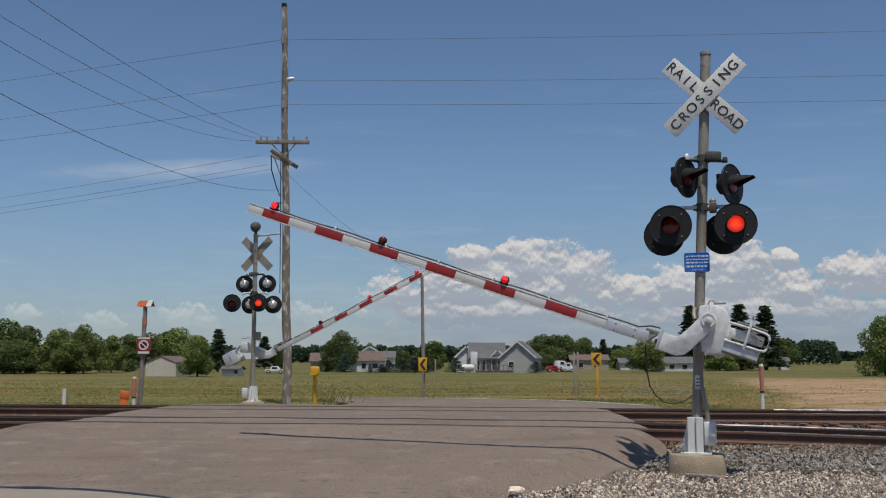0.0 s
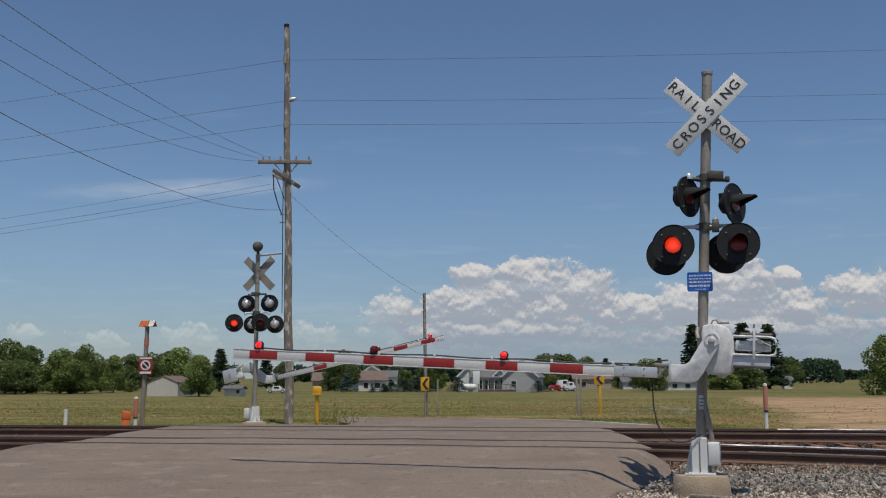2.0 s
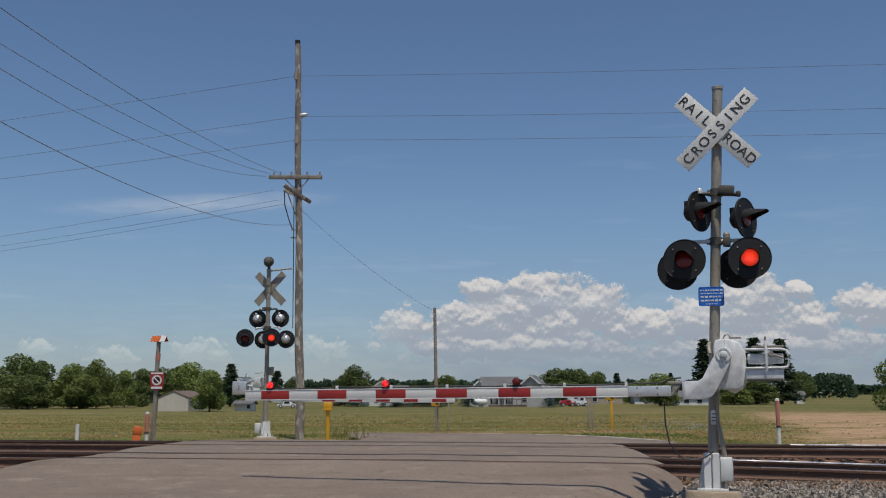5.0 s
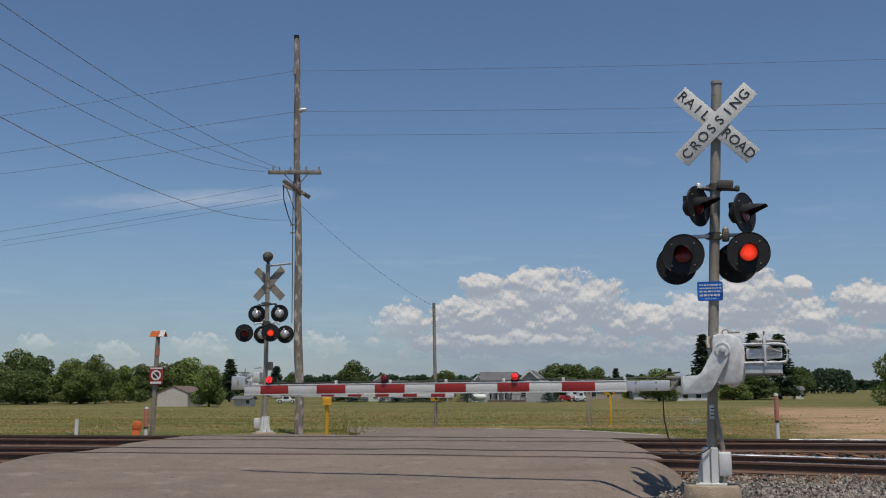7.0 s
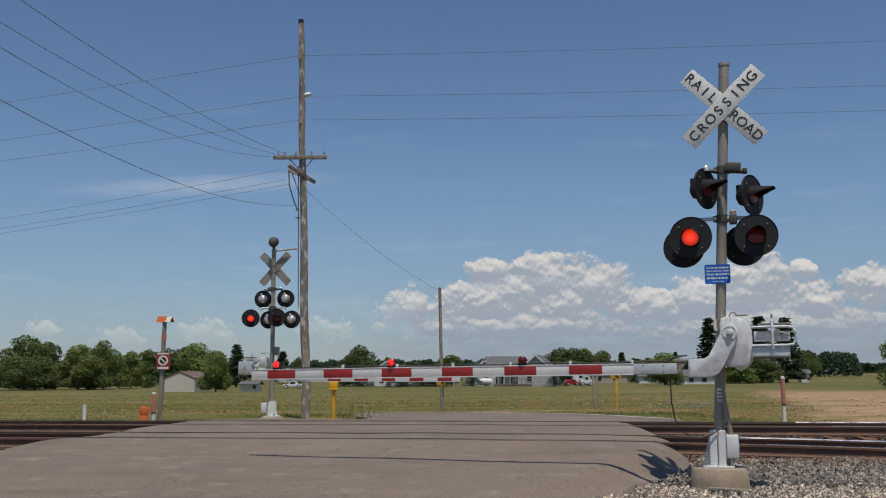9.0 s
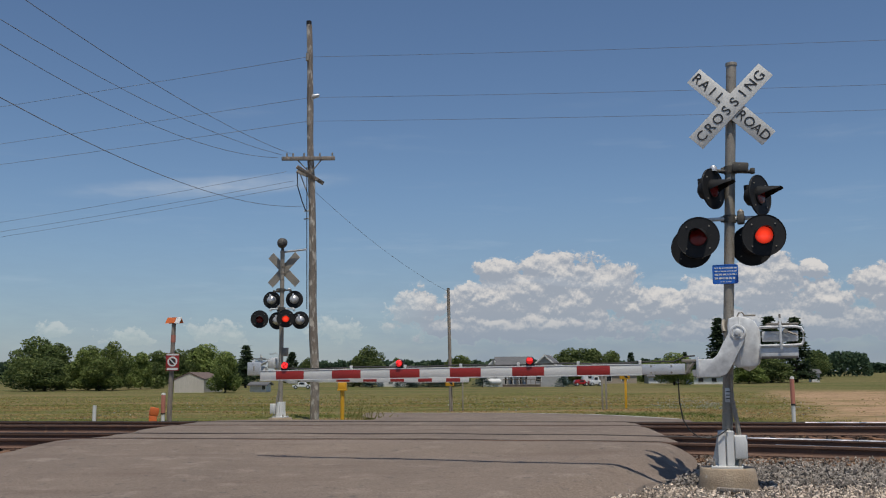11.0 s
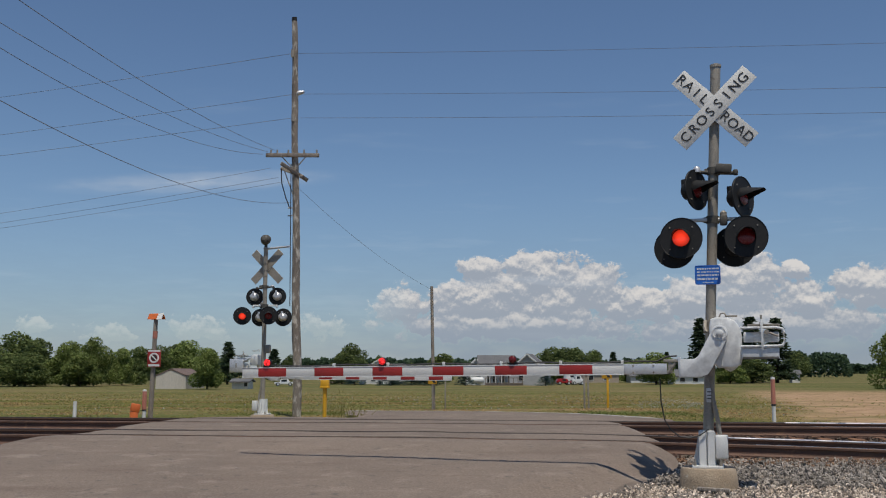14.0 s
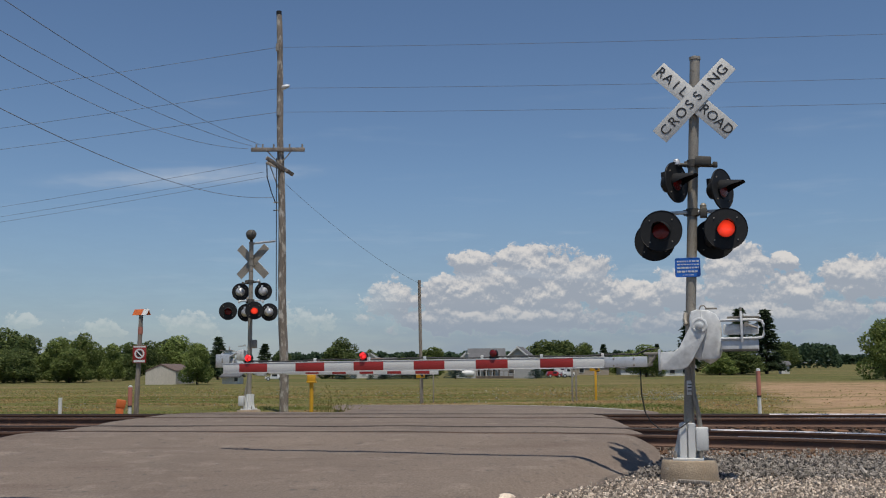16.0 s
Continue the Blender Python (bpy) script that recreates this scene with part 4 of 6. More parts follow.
    bm = bm_tube(bmesh.new(), [(0.0, -0.1, 0.19), (0.02, -0.1, 0.235), (0.06, -0.1, 0.24), (0.09, -0.1, 0.20)], 0.009, 8)
    bm_box(bm, (0.14, -0.05, 0.205), (0.14, 0.05, 0.02), 0.004)
    part("lifting_eye", bm, GALV, mech)
    bm = bm_lathe(bmesh.new(), [(0.09, -0.40), (0.05, -0.43), (0.0, -0.455)], pose(0.11, 0, 0), 4)
    if front:
        part("drip_cone", bm, SILVER, mech)
    bm = bm_tube(bmesh.new(), [(-0.16, 0.10, 0.16), (-0.17, 0.06, 0.09), (-0.16, 0.03, 0.02)], 0.025, 10)
    part("hose", bm, GALV, mech)
    # the moving gate: cast arm on the hub, boom, lamps, counterweights
    arc = [(0.095 * math.cos(radians(a)), 0.095 * math.sin(radians(a))) for a in range(-20, 161, 20)]
    ol = arc + [(-0.17 + ex / 2, -0.12 + ez / 2), (-0.25 + ex, -0.265 + ez), (-0.30 + ex, -0.30 + ez), (-0.47 + ex, -0.305 + ez), (-0.475 + ex, -0.515 + ez), (-0.24 + ex, -0.52 + ez), (-0.15 + ex, -0.485 + ez), (-0.09 + ex / 2, -0.40 + ez), (0.06, -0.12)]
    bm = bm_prism(bmesh.new(), ol, -0.045, 0.02, 0.012)
    gate = part("gate_arm", bm, SILVER, sig, "lowering gate arm with red and white stripes")
    gate.matrix_basis = pose(hx, hy, hz)
    part("hub", bm_lathe(bmesh.new(), [(0.088, 0.045), (0.088, 0.055), (0.072, 0.058), (0.066, 0.05), (0.04, 0.05), (0.038, 0.085), (0.02, 0.092), (0.0, 0.092)], pose(0, 0, 0, 90), 24), SILVER, gate)
    part("clamp", bm_box(bmesh.new(), (-0.475, -0.01, -0.40), (0.03, 0.10, 0.25), 0.006), ALU, gate)
    bm = bm_box(bmesh.new(), (-0.56, 0.0, -0.32), (0.20, 0.05, 0.035), 0.006)
    bm_box(bm, (-0.585, 0.01, -0.39), (0.05, 0.05, 0.16), 0.008)
    bm_cyl(bm, (-0.52, 0.0, -0.34), (-0.62, 0.0, -0.47), 0.02, n=8)
    part("breakaway_link", bm, GALV, gate, "dark breakaway linkage")
    za, hgt = -0.415, 0.127
    x1 = -1.13
    bm = bm_box(bmesh.new(), ((x1 - 0.62) / 2, 0, za), (abs(x1 + 0.62), 0.05, hgt), 0.008)
    root = part("arm_root", bm, ALU, gate, "bare aluminium root of the boom")
    for k in range(4):
        bm = bm_cyl(bmesh.new(), (-0.78 - 0.12 * (k // 2) * 2, -0.03, za + (0.04 if k % 2 else -0.04)), (-0.78 - 0.12 * (k // 2) * 2, 0.03, za + (0.04 if k % 2 else -0.04)), 0.013, n=6)
        part("bolt", bm, GALV, gate)
    bm = bm_box(bmesh.new(), ((x1 + arm_tip) / 2, 0, za), (x1 - arm_tip, 0.046, hgt - 0.012), 0.006)
    part("boom", bm, WHITE, gate, "white tapered gate boom")
    for z in (hgt / 2, -hgt / 2):
        part("edge_strip", bm_box(bmesh.new(), ((x1 + arm_tip) / 2, 0, za + z), (x1 - arm_tip, 0.056, 0.012), 0.003), WHITEPAINT, gate)
    for a in reds:
        part("red_stripe", bm_box(bmesh.new(), (a + 0.203, 0, za), (0.406, 0.0525, hgt - 0.018), 0.001), RED, gate)
    pts = [(-0.5, 0.0, -0.26), (-0.62, 0, -0.27), (-0.75, 0, za + 0.09)]
    x = -0.9
    while x > lamps[0] - 0.05:
        pts.append((x, 0.01, za + 0.087 + 0.008 * math.sin(x * 5)))
        x -= 0.17
    part("lamp_cable", bm_tube(bmesh.new(), pts, 0.011, 6), RUBBER, gate, "black cable clipped along the boom")
    for k in range(6):
        xx = -1.15 - 0.75 * k
        if xx > arm_tip:
            part("cable_clip", bm_box(bmesh.new(), (xx, 0, za + 0.09), (0.03, 0.05, 0.045), 0.004), WHITEPAINT, gate)
    for i, lx in enumerate(lamps):
        bm = bm_cyl(bmesh.new(), (lx, 0, za + 0.07), (lx, 0, za + 0.10), 0.03, n=12)
        bm_box(bm, (lx, 0, za + 0.085), (0.11, 0.06, 0.03), 0.006)
        bm_cyl(bm, (lx, -0.03, za + 0.132), (lx, 0.03, za + 0.132), 0.05, n=20)
        part("gate_lamp", bm, BLACK, gate, "round red lamp on the boom")
        for sgn, key in ((-1, "front"), (1, "back")):
            mm = pose(lx, sgn * 0.03, za + 0.132, 90 if sgn < 0 else -90)
            lit = i == 0
            part("lamp_lens", bm_lathe(bmesh.new(), [(0.046, 0.0), (0.044, 0.012), (0.03, 0.025), (0.0, 0.03)], mm, 20), LAMP_LIT if lit else LAMP_RED, gate, "glowing red lamp lens" if lit else "red lamp lens")
            if not lit and ((key == "front") == front):
                g["lamp%d" % i] = part("lit_lamp_lens", bm_lathe(bmesh.new(), [(0.0455, 0.0), (0.0435, 0.012), (0.029, 0.025), (0.0, 0.03)], mm, 20), LAMP_LIT, gate, "glowing red lamp lens")
    if not front:
        for q in gate.children:
            if q.name.split(".")[0] in ("clamp", "breakaway_link", "arm_root", "bolt", "boom", "edge_strip", "red_stripe", "lamp_cable", "cable_clip", "gate_lamp", "lamp_lens", "lit_lamp_lens"):
                q.data.transform(Matrix.Translation((ex, 0, ez)))
    # counterweights behind the hub
    for yy in (-0.12,):
        pts = [(0.24, yy, 0.05), (0.64, yy, 0.05), (0.70, yy, 0.035), (0.72, yy, -0.01), (0.72, yy, -0.12), (0.70, yy, -0.155), (0.64, yy, -0.165), (0.24, yy, -0.165)]
        part("counterweight_frame", bm_tube(bmesh.new(), pts, 0.017, 10), SILVER, gate, "bent silver counterweight bracket")
    part("counterweight", bm_box(bmesh.new(), (0.47, 0.03, -0.055), (0.40, 0.12, 0.12), 0.015), SILVER, gate, "grey cast counterweight")
    part("counterweight", bm_box(bmesh.new(), (0.45, 0.0, -0.245), (0.42, 0.22, 0.13), 0.012), SILVER, gate, "grey cast counterweight")
    if not front:
        part("counterweight_plate", bm_box(bmesh.new(), (0.42, 0.42, -0.22), (0.43, 0.05, 0.38), 0.02), ALU, gate, "pale square counterweight plate")
        part("counterweight_mark", bm_box(bmesh.new(), (0.42, 0.447, -0.21), (0.04, 0.006, 0.13), 0.001), GALV, gate)
        part("counterweight_arm", bm_tube(bmesh.new(), [(0.0, 0.36, 0.0), (0.0, 0.40, 0.0), (0.12, 0.40, -0.05), (0.36, 0.40, -0.18)], 0.03, 8), ALU, gate, "pale arm to the counterweight plate")
    part("counterweight_strap", bm_box(bmesh.new(), (0.475, -0.145, -0.03), (0.028, 0.02, 0.36), 0.006), SILVER, gate)
    bm = bm_cyl(bmesh.new(), (0.53, -0.14, -0.0), (0.53, -0.08, -0.0), 0.03, n=6)
    bm_cyl(bm, (0.53, -0.12, 0.0), (0.66, -0.12, -0.05), 0.012, n=8)
    part("nut", bm, GALV, gate)
    bm = bm_cyl(bmesh.new(), (0.475, -0.08, 0.08), (0.475, -0.08, 0.20), 0.012, n=8)
    bm_cyl(bm, (0.475, -0.08, 0.09), (0.475, -0.08, 0.115), 0.026, n=6)
    part("counterweight_bolt", bm, GALV, gate)
    part("counterweight_flange", bm_box(bmesh.new(), (0.45, -0.13, -0.30), (0.40, 0.02, 0.03), 0.004), DARK_STEEL, gate)
    part("counterweight_cap", bm_box(bmesh.new(), (0.50, 0.0, 0.085), (0.36, 0.2, 0.02), 0.004), GALV, gate)
    return sig, gate, g, (hx, hy, hz)


NEAR_REDS = [-5.98 + 0.8128 * k for k in range(6)]
near = crossing_signal(pose(3.065, 12.215, 0.35, 0, 0, -15.4), 0.245, 0.0, True, False, -6.22, NEAR_REDS, [-5.85, -4.22, -2.50],
                       "steel railroad crossing signal with lowered striped gate on a concrete footing")
far = crossing_signal(pose(-5.40, 28.5, 0.27, 0, 0, 164.6), 0.0, 0.2, False, True, -5.62, [-5.38 + 0.8128 * k for k in range(5)], [-5.25, -3.72, -2.10],
                      "railroad crossing signal seen from behind with bell and striped gate")


def footing(x, y, z0, z1, r, label):
    bm = bm_lathe(bmesh.new(), [(r * 1.09, z0 - 0.1), (r * 1.08, z0), (r * 1.05, z0 + (z1 - z0) * 0.55), (r * 1.0, z1 - 0.02), (r * 0.96, z1), (0, z1)], None, 40)
    for v in bm.verts:
        v.co += Vector((noise.noise(v.co * 7), noise.noise(v.co * 7 + Vector((5, 0, 0))), 0)) * 0.008
    ob = part("concrete_footing", bm, CONCRETE)
    ob.location = (x, y, 0)
    tagged(ob, label, "footing")


footing(3.065, 12.215, 0.0, 0.35, 0.325, "stained round concrete footing under the signal mast")
footing(-5.40, 28.5, 0.0, 0.27, 0.325, "round concrete footing under the far signal")
pl = part("wooden_stake", bm_box(bmesh.new(), (0, 0, 0), (0.36, 0.07, 0.04), 0.006), WOOD)
pl.matrix_world = pose(2.98, 11.66, 0.15, 3, 2, -16)
tagged(pl, "short weathered board lying on the gravel", "board")
for name, at, size, seed, mat, label in (("broken_slab", (0.74, 10.27, 0.175), (0.20, 0.12, 0.09), 2, STONE_PALE, "pale broken lump of concrete at the road edge"), ("white_stone", (5.80, 14.865, 0.20), (0.14, 0.10, 0.09), 5, WHITEPAINT, "white stone lying on the grey ballast")):
    bm = bmesh.new()
    bmesh.ops.create_icosphere(bm, subdivisions=2, radius=0.5)
    for v in bm.verts:
        v.co *= 1 + 0.45 * noise.noise(v.co * 2.3 + Vector((seed, 0, 0)))
    bmesh.ops.scale(bm, vec=size, verts=bm.verts)
    st = part(name, bm, mat, smooth=False)
    st.matrix_world = pose(*at, 0, 0, 40)
    tagged(st, label, "stone")
ca = part("loose_cable", bm_tube(bmesh.new(), [(0.0, 0.0, 0.05), (0.01, 0.02, -0.22), (0.05, 0.03, -0.44), (0.12, 0.03, -0.56), (0.22, 0.02, -0.64), (0.34, 0.0, -0.655), (0.46, -0.02, -0.62), (0.56, -0.03, -0.55)], 0.0085, 6), RUBBER)
ca.location = (2.49, 12.1, 1.36)
tagged(ca, "black cable hanging from the gate to the mast", "cable")


# ---- utility pole, wires, posts and signs ----
def utility_pole():
    p = thing("utility_pole", pose(-4.80, 31.0, 0.0), "tall weathered wooden utility pole with a crossarm", "utility pole")
    bm = bmesh.new()
    pts = [(-0.31 * k / 36 + 0.018 * math.sin(k * 0.43), 0.01 * math.sin(k * 0.7), 12.72 * k / 36) for k in range(37)]
    rings = []
    for i, (x, y, z) in enumerate(pts):
        r = 0.142 - 0.052 * i / 36
        rings.append([bm.verts.new((x + r * q * math.cos(a), y + r * q * math.sin(a), z)) for a in [2 * math.pi * k / 14 for k in range(14)] for q in [1 + 0.16 * noise.noise((math.cos(a) * 1.5, math.sin(a) * 1.5, z * 0.9))]])
    for a, b in zip(rings, rings[1:]):
        for k in range(14):
            bm.faces.new((a[k], a[(k + 1) % 14], b[(k + 1) % 14], b[k]))
    bm.faces.new(rings[-1])
    part("shaft", bm, POLE_WOOD, p, "grey split timber shaft")
    part("cap", bm_cyl(bmesh.new(), (-0.31, 0, 12.70), (-0.31, 0, 12.85), 0.085, n=10), BLACK, p)
    part("crossarm", bm_box(bmesh.new(), (-0.265, -0.15, 8.275), (1.69, 0.09, 0.12), 0.01, Matrix.Rotation(radians(0.3), 3, "Y")), WOOD, p, "weathered timber crossarm")
    part("crossarm", bm_box(bmesh.new(), (-0.20, -0.15, 7.74), (1.05, 0.09, 0.12), 0.01, Matrix.Rotation(radians(30), 3, "Y") @ Matrix.Rotation(radians(35), 3, "Z")), WOOD, p, "short slanting timber arm")
    part("crossarm", bm_box(bmesh.new(), (-0.32, 0.15, 7.78), (1.0, 0.09, 0.10), 0.01, Matrix.Rotation(radians(26), 3, "Y") @ Matrix.Rotation(radians(-30), 3, "Z")), WOOD, p)
    for a, b in (((-0.6, -0.15, 8.22), (-0.25, -0.12, 7.87)), ((0.15, -0.15, 8.22), (-0.15, -0.12, 7.87)), ((-0.62, 0.1, 8.0), (-0.24, 0, 7.0))):
        part("brace", bm_cyl(bmesh.new(), a, b, 0.018, n=6), GALV, p)
    for x, z in ((-0.33, 11.62), (-0.28, 9.50)):
        bm = bm_cyl(bmesh.new(), (x, -0.10, z - 0.12), (x, -0.10, z + 0.12), 0.055, n=10)
        part("insulator", bm, GALV, p)
    bm = bm_lathe(bmesh.new(), [(0.0, 0.0), (0.06, 0.01), (0.08, 0.06), (0.06, 0.2), (0.03, 0.26), (0.0, 0.27)], pose(-0.20, 0, 10.32, 0, 75, 0), 14)
    part("insulator", bm, ALU, p, "pale insulator on the shaft")
    for x in (-0.95, -0.75, -0.4, 0.1, 0.5):
        bm = bm_cyl(bmesh.new(), (x, -0.15, 8.33), (x, -0.15, 8.45), 0.028, n=8)
        part("insulator", bm, GALV, p)
    for z in (6.6, 6.35):
        part("wire_hook", bm_cyl(bmesh.new(), (-0.4, -0.05, z), (-0.1, -0.05, z + 0.02), 0.02, n=6), GALV, p)
    part("riser_pipe", bm_tube(bmesh.new(), [(-0.62, -0.1, 7.85), (-0.60, -0.12, 7.4), (-0.45, -0.14, 6.9), (-0.33, -0.17, 6.6)], 0.018, 8), BLACK, p, "black bent riser pipe")
    part("ground_wire", bm_tube(bmesh.new(), [(-0.31 + 0.005 * k, -0.13, 8.0 - k * 0.5) for k in range(10)], 0.014, 6), BLACK, p)


utility_pole()


def wire(a, b, sag, r, label):
    a, b = Vector(a), Vector(b)
    pts = []
    for i in range(33):
        k = i / 32
        q = a.lerp(b, k)
        q.z -= sag * 4 * k * (1 - k)
        pts.append(q)
    ob = part("overhead_wire", bm_tube(bmesh.new(), pts, r, 5), WIRE)
    tagged(ob, label, "wire", "overhead wires")


# along the railway, both ways from the pole
for z, dx, west, east, sag in ((11.62, -5.12, 1.1, 0.55, 0.6), (10.28, -5.0, 0.7, 0.45, 0.6), (9.5, -5.08, 0.6, 0.35, 0.55)):
    wire((dx, 30.9, z), (-62, 55, z + west), 0.4, 0.007, "thin overhead wire running along the railway")
    wire((dx, 30.9, z), (58, 24.5, z + east), sag, 0.0055, "thin overhead wire running along the railway")
# from the crossarms to a pole across the road
for at, x0, zend, sag in (((-5.6, 30.8, 8.42), -8.0, 8.0, 1.1), ((-5.85, 30.8, 8.38), -11.0, 10.5, 1.8), ((-6.0, 30.8, 8.3), -10.0, 11.0, 2.6), ((-5.1, 30.8, 6.75), -7.0, 7.0, 1.8)):
    wire(at, (x0, -6, zend), sag, 0.0065, "overhead wire crossing above the road")
for at, zend in (((-5.75, 30.8, 7.85), 7.7), ((-5.5, 30.8, 7.55), 7.25), ((-5.3, 30.8, 7.42), 6.9)):
    wire(at, (-62, 58, zend), 0.9, 0.0055, "thin overhead wire running along the railway")
wire((-4.92, 30.9, 7.28), (-0.85, 40.0, 4.75), 0.25, 0.005, "slack guy wire from the pole to a stub")


def plain_post(name, x, y, z0, z1, r0, r1, material, label, category, lean=0.0, n=12):
    t = thing(name, pose(x, y, z0), label, category)
    part("shaft", bm_cyl(bmesh.new(), (0, 0, -0.1), (lean, 0, z1 - z0), r0, r1, n), material, t)
    return t


plain_post("stub_pole", -0.765, 40.0, 0.0, 4.885, 0.072, 0.06, WOOD, "slim grey wooden stub pole in the grass", "pole", -0.08)


def chevron_sign(x, y, z, post_h, yaw, post_mat, thin, label):
    t = thing("chevron_sign", pose(x, y, z, 0, 0, yaw), label, "road sign", "chevron signs")
    part("post", bm_box(bmesh.new(), (0, 0.03, post_h / 2 - 0.1), (thin, thin * 0.6, post_h + 0.2), 0.005), post_mat, t)
    s = part("panel", bm_box(bmesh.new(), (-0.03, 0, post_h - 0.28), (0.42, 0.008, 0.54), 0.002), YELLOW, t, "yellow panel")
    c = post_h - 0.28
    o = [(-0.18, c), (0.01, c + 0.22), (0.14, c + 0.22), (-0.05, c), (0.14, c - 0.22), (0.01, c - 0.22)]
    bm = bmesh.new()
    bm_prism(bm, [o[0], o[1], o[2], o[3]], -0.012, -0.006)
    bm_prism(bm, [o[0], o[3], o[4], o[5]], -0.012, -0.006)
    part("arrow", bm, LETTER, s, "black chevron")


chevron_sign(-0.78, 39.72, -0.02, 1.55, 38, GALV, 0.06, "yellow chevron sign with black arrow by the bend")
chevron_sign(6.47, 42.0, -0.05, 1.78, -4, YELLOW, 0.09, "yellow chevron sign on a yellow post")
t = thing("sign_post", pose(5.31, 40.0, 0.0), "two slim galvanised steel sign posts seen edge on", "sign post")
for dx in (-0.08, 0.08):
    part("post", bm_box(bmesh.new(), (dx, 0, 0.85), (0.07, 0.05, 1.8), 0.006), GALV, t)
t = thing("sign_post", pose(-0.30, 40.2, 0.0), "slim pale post beside the stub pole", "sign post")
part("post", bm_box(bmesh.new(), (0, 0, 0.65), (0.05, 0.05, 1.6), 0.006), GALV, t)

# white and orange marker posts
for x, y, z0, zt, band in ((8.42, 26.5, 0.05, 1.33, True), (-8.18, 26.6, 0.05, 1.0, True), (-10.25, 27.2, 0.05, 0.68, False)):
    t = thing("marker_post", pose(x, y, z0), "slim white marker post with a faded red top" if band else "short white marker post", "marker post", "marker posts")
    h = zt - z0
    part("post", bm_cyl(bmesh.new(), (0, 0, -0.1), (0, 0, h), 0.05, n=14), WHITEPAINT, t)
    if band:
        part("sleeve", bm_cyl(bmesh.new(), (0, 0, h * 0.46), (0, 0, h * 0.96), 0.056, n=14), FADED, t, "faded red sleeve")
        part("ring", bm_cyl(bmesh.new(), (0, 0, h * 0.42), (0, 0, h * 0.46), 0.059, n=14), LETTER, t)
        part("cap", bm_lathe(bmesh.new(), [(0.056, h * 0.96), (0.05, h), (0.0, h + 0.02)], None, 14), WHITEPAINT, t)

t = thing("orange_marker", pose(-8.42, 26.5, 0.05, 0, 0, 20), "squat orange marker box beside the post", "marker")
part("body", bm_box(bmesh.new(), (0, 0, 0.18), (0.20, 0.18, 0.40), 0.01), ORANGE, t)
part("top", bm_box(bmesh.new(), (0.03, 0, 0.48), (0.24, 0.2, 0.22), 0.02, Matrix.Rotation(radians(10), 3, "Y")), ORANGE, t)

t = thing("warning_post", pose(-8.12, 27.0, 0.05), "leaning wooden post with orange roof cap and red sign", "warning post")
part("shaft", bm_cyl(bmesh.new(), (-0.02, 0, -0.1), (0.05, 0, 2.87), 0.07, 0.056, 14), WOOD, t)
bm = bm_prism(bmesh.new(), [(-0.14, -0.10), (0.0, 0.10), (0.14, -0.10), (0.11, -0.10), (0.0, 0.055), (-0.11, -0.10)], -0.38, 0.38)
bmesh.ops.rotate(bm, cent=(0, 0, 0), matrix=Matrix.Rotation(radians(66), 3, "Z"), verts=bm.verts)
cap = part("roof_cap", bm, ORANGE, t, "orange and white folded roof cap")
cap.location = (0.06, 0, 2.92)
cap.scale = (0.64, 0.64, 0.8)
bm = bm_prism(bmesh.new(), [(-0.15, -0.105), (0.0, 0.108), (0.0, 0.102), (-0.145, -0.105)], -0.40, -0.12)
bmesh.ops.rotate(bm, cent=(0, 0, 0), matrix=Matrix.Rotation(radians(66), 3, "Z"), verts=bm.verts)
part("white_band", bm, WHITEPAINT, cap)
part("band", bm_cyl(bmesh.new(), (0.04, 0, 2.32), (0.045, 0, 2.52), 0.066, n=14), FADED, t, "orange band on the shaft")
s = part("sign_panel", bm_box(bmesh.new(), (0.07, -0.11, 1.78), (0.36, 0.01, 0.46), 0.003), RED, t, "red sign with a white ring")
part("ring", bm_lathe(bmesh.new(), [(0.135, 0), (0.135, 0.006), (0.095, 0.006), (0.095, 0)], pose(0.07, -0.116, 1.80, 90), 24), WHITEPAINT, s)
part("disc", bm_lathe(bmesh.new(), [(0.075, 0), (0.075, 0.006), (0, 0.006)], pose(0.07, -0.115, 1.80, 90), 20), LETTER, s)
part("slash", bm_box(bmesh.new(), (0.07, -0.124, 1.80), (0.24, 0.004, 0.03), 0, Matrix.Rotation(radians(45), 3, "Y")), WHITEPAINT, s)
for z, w, h in ((1.985, 0.33, 0.04), (1.60, 0.30, 0.06)):
    part("mark", bm_box(bmesh.new(), (0.07, -0.118, z), (w, 0.004, h)), WHITEPAINT, s)

t = thing("pipeline_marker", pose(-3.70, 29.0, 0.05), "yellow pipeline marker post with a domed cap", "marker post")
part("post", bm_cyl(bmesh.new(), (0, 0, -0.1), (0, 0, 0.95), 0.06, n=12), YELLOW, t)
part("cap", bm_box(bmesh.new(), (0, 0, 1.08), (0.26, 0.22, 0.26), 0.05), YELLOW, t)
part("band", bm_box(bmesh.new(), (0, 0, 0.98), (0.275, 0.235, 0.05), 0.01), YELLOW, t)


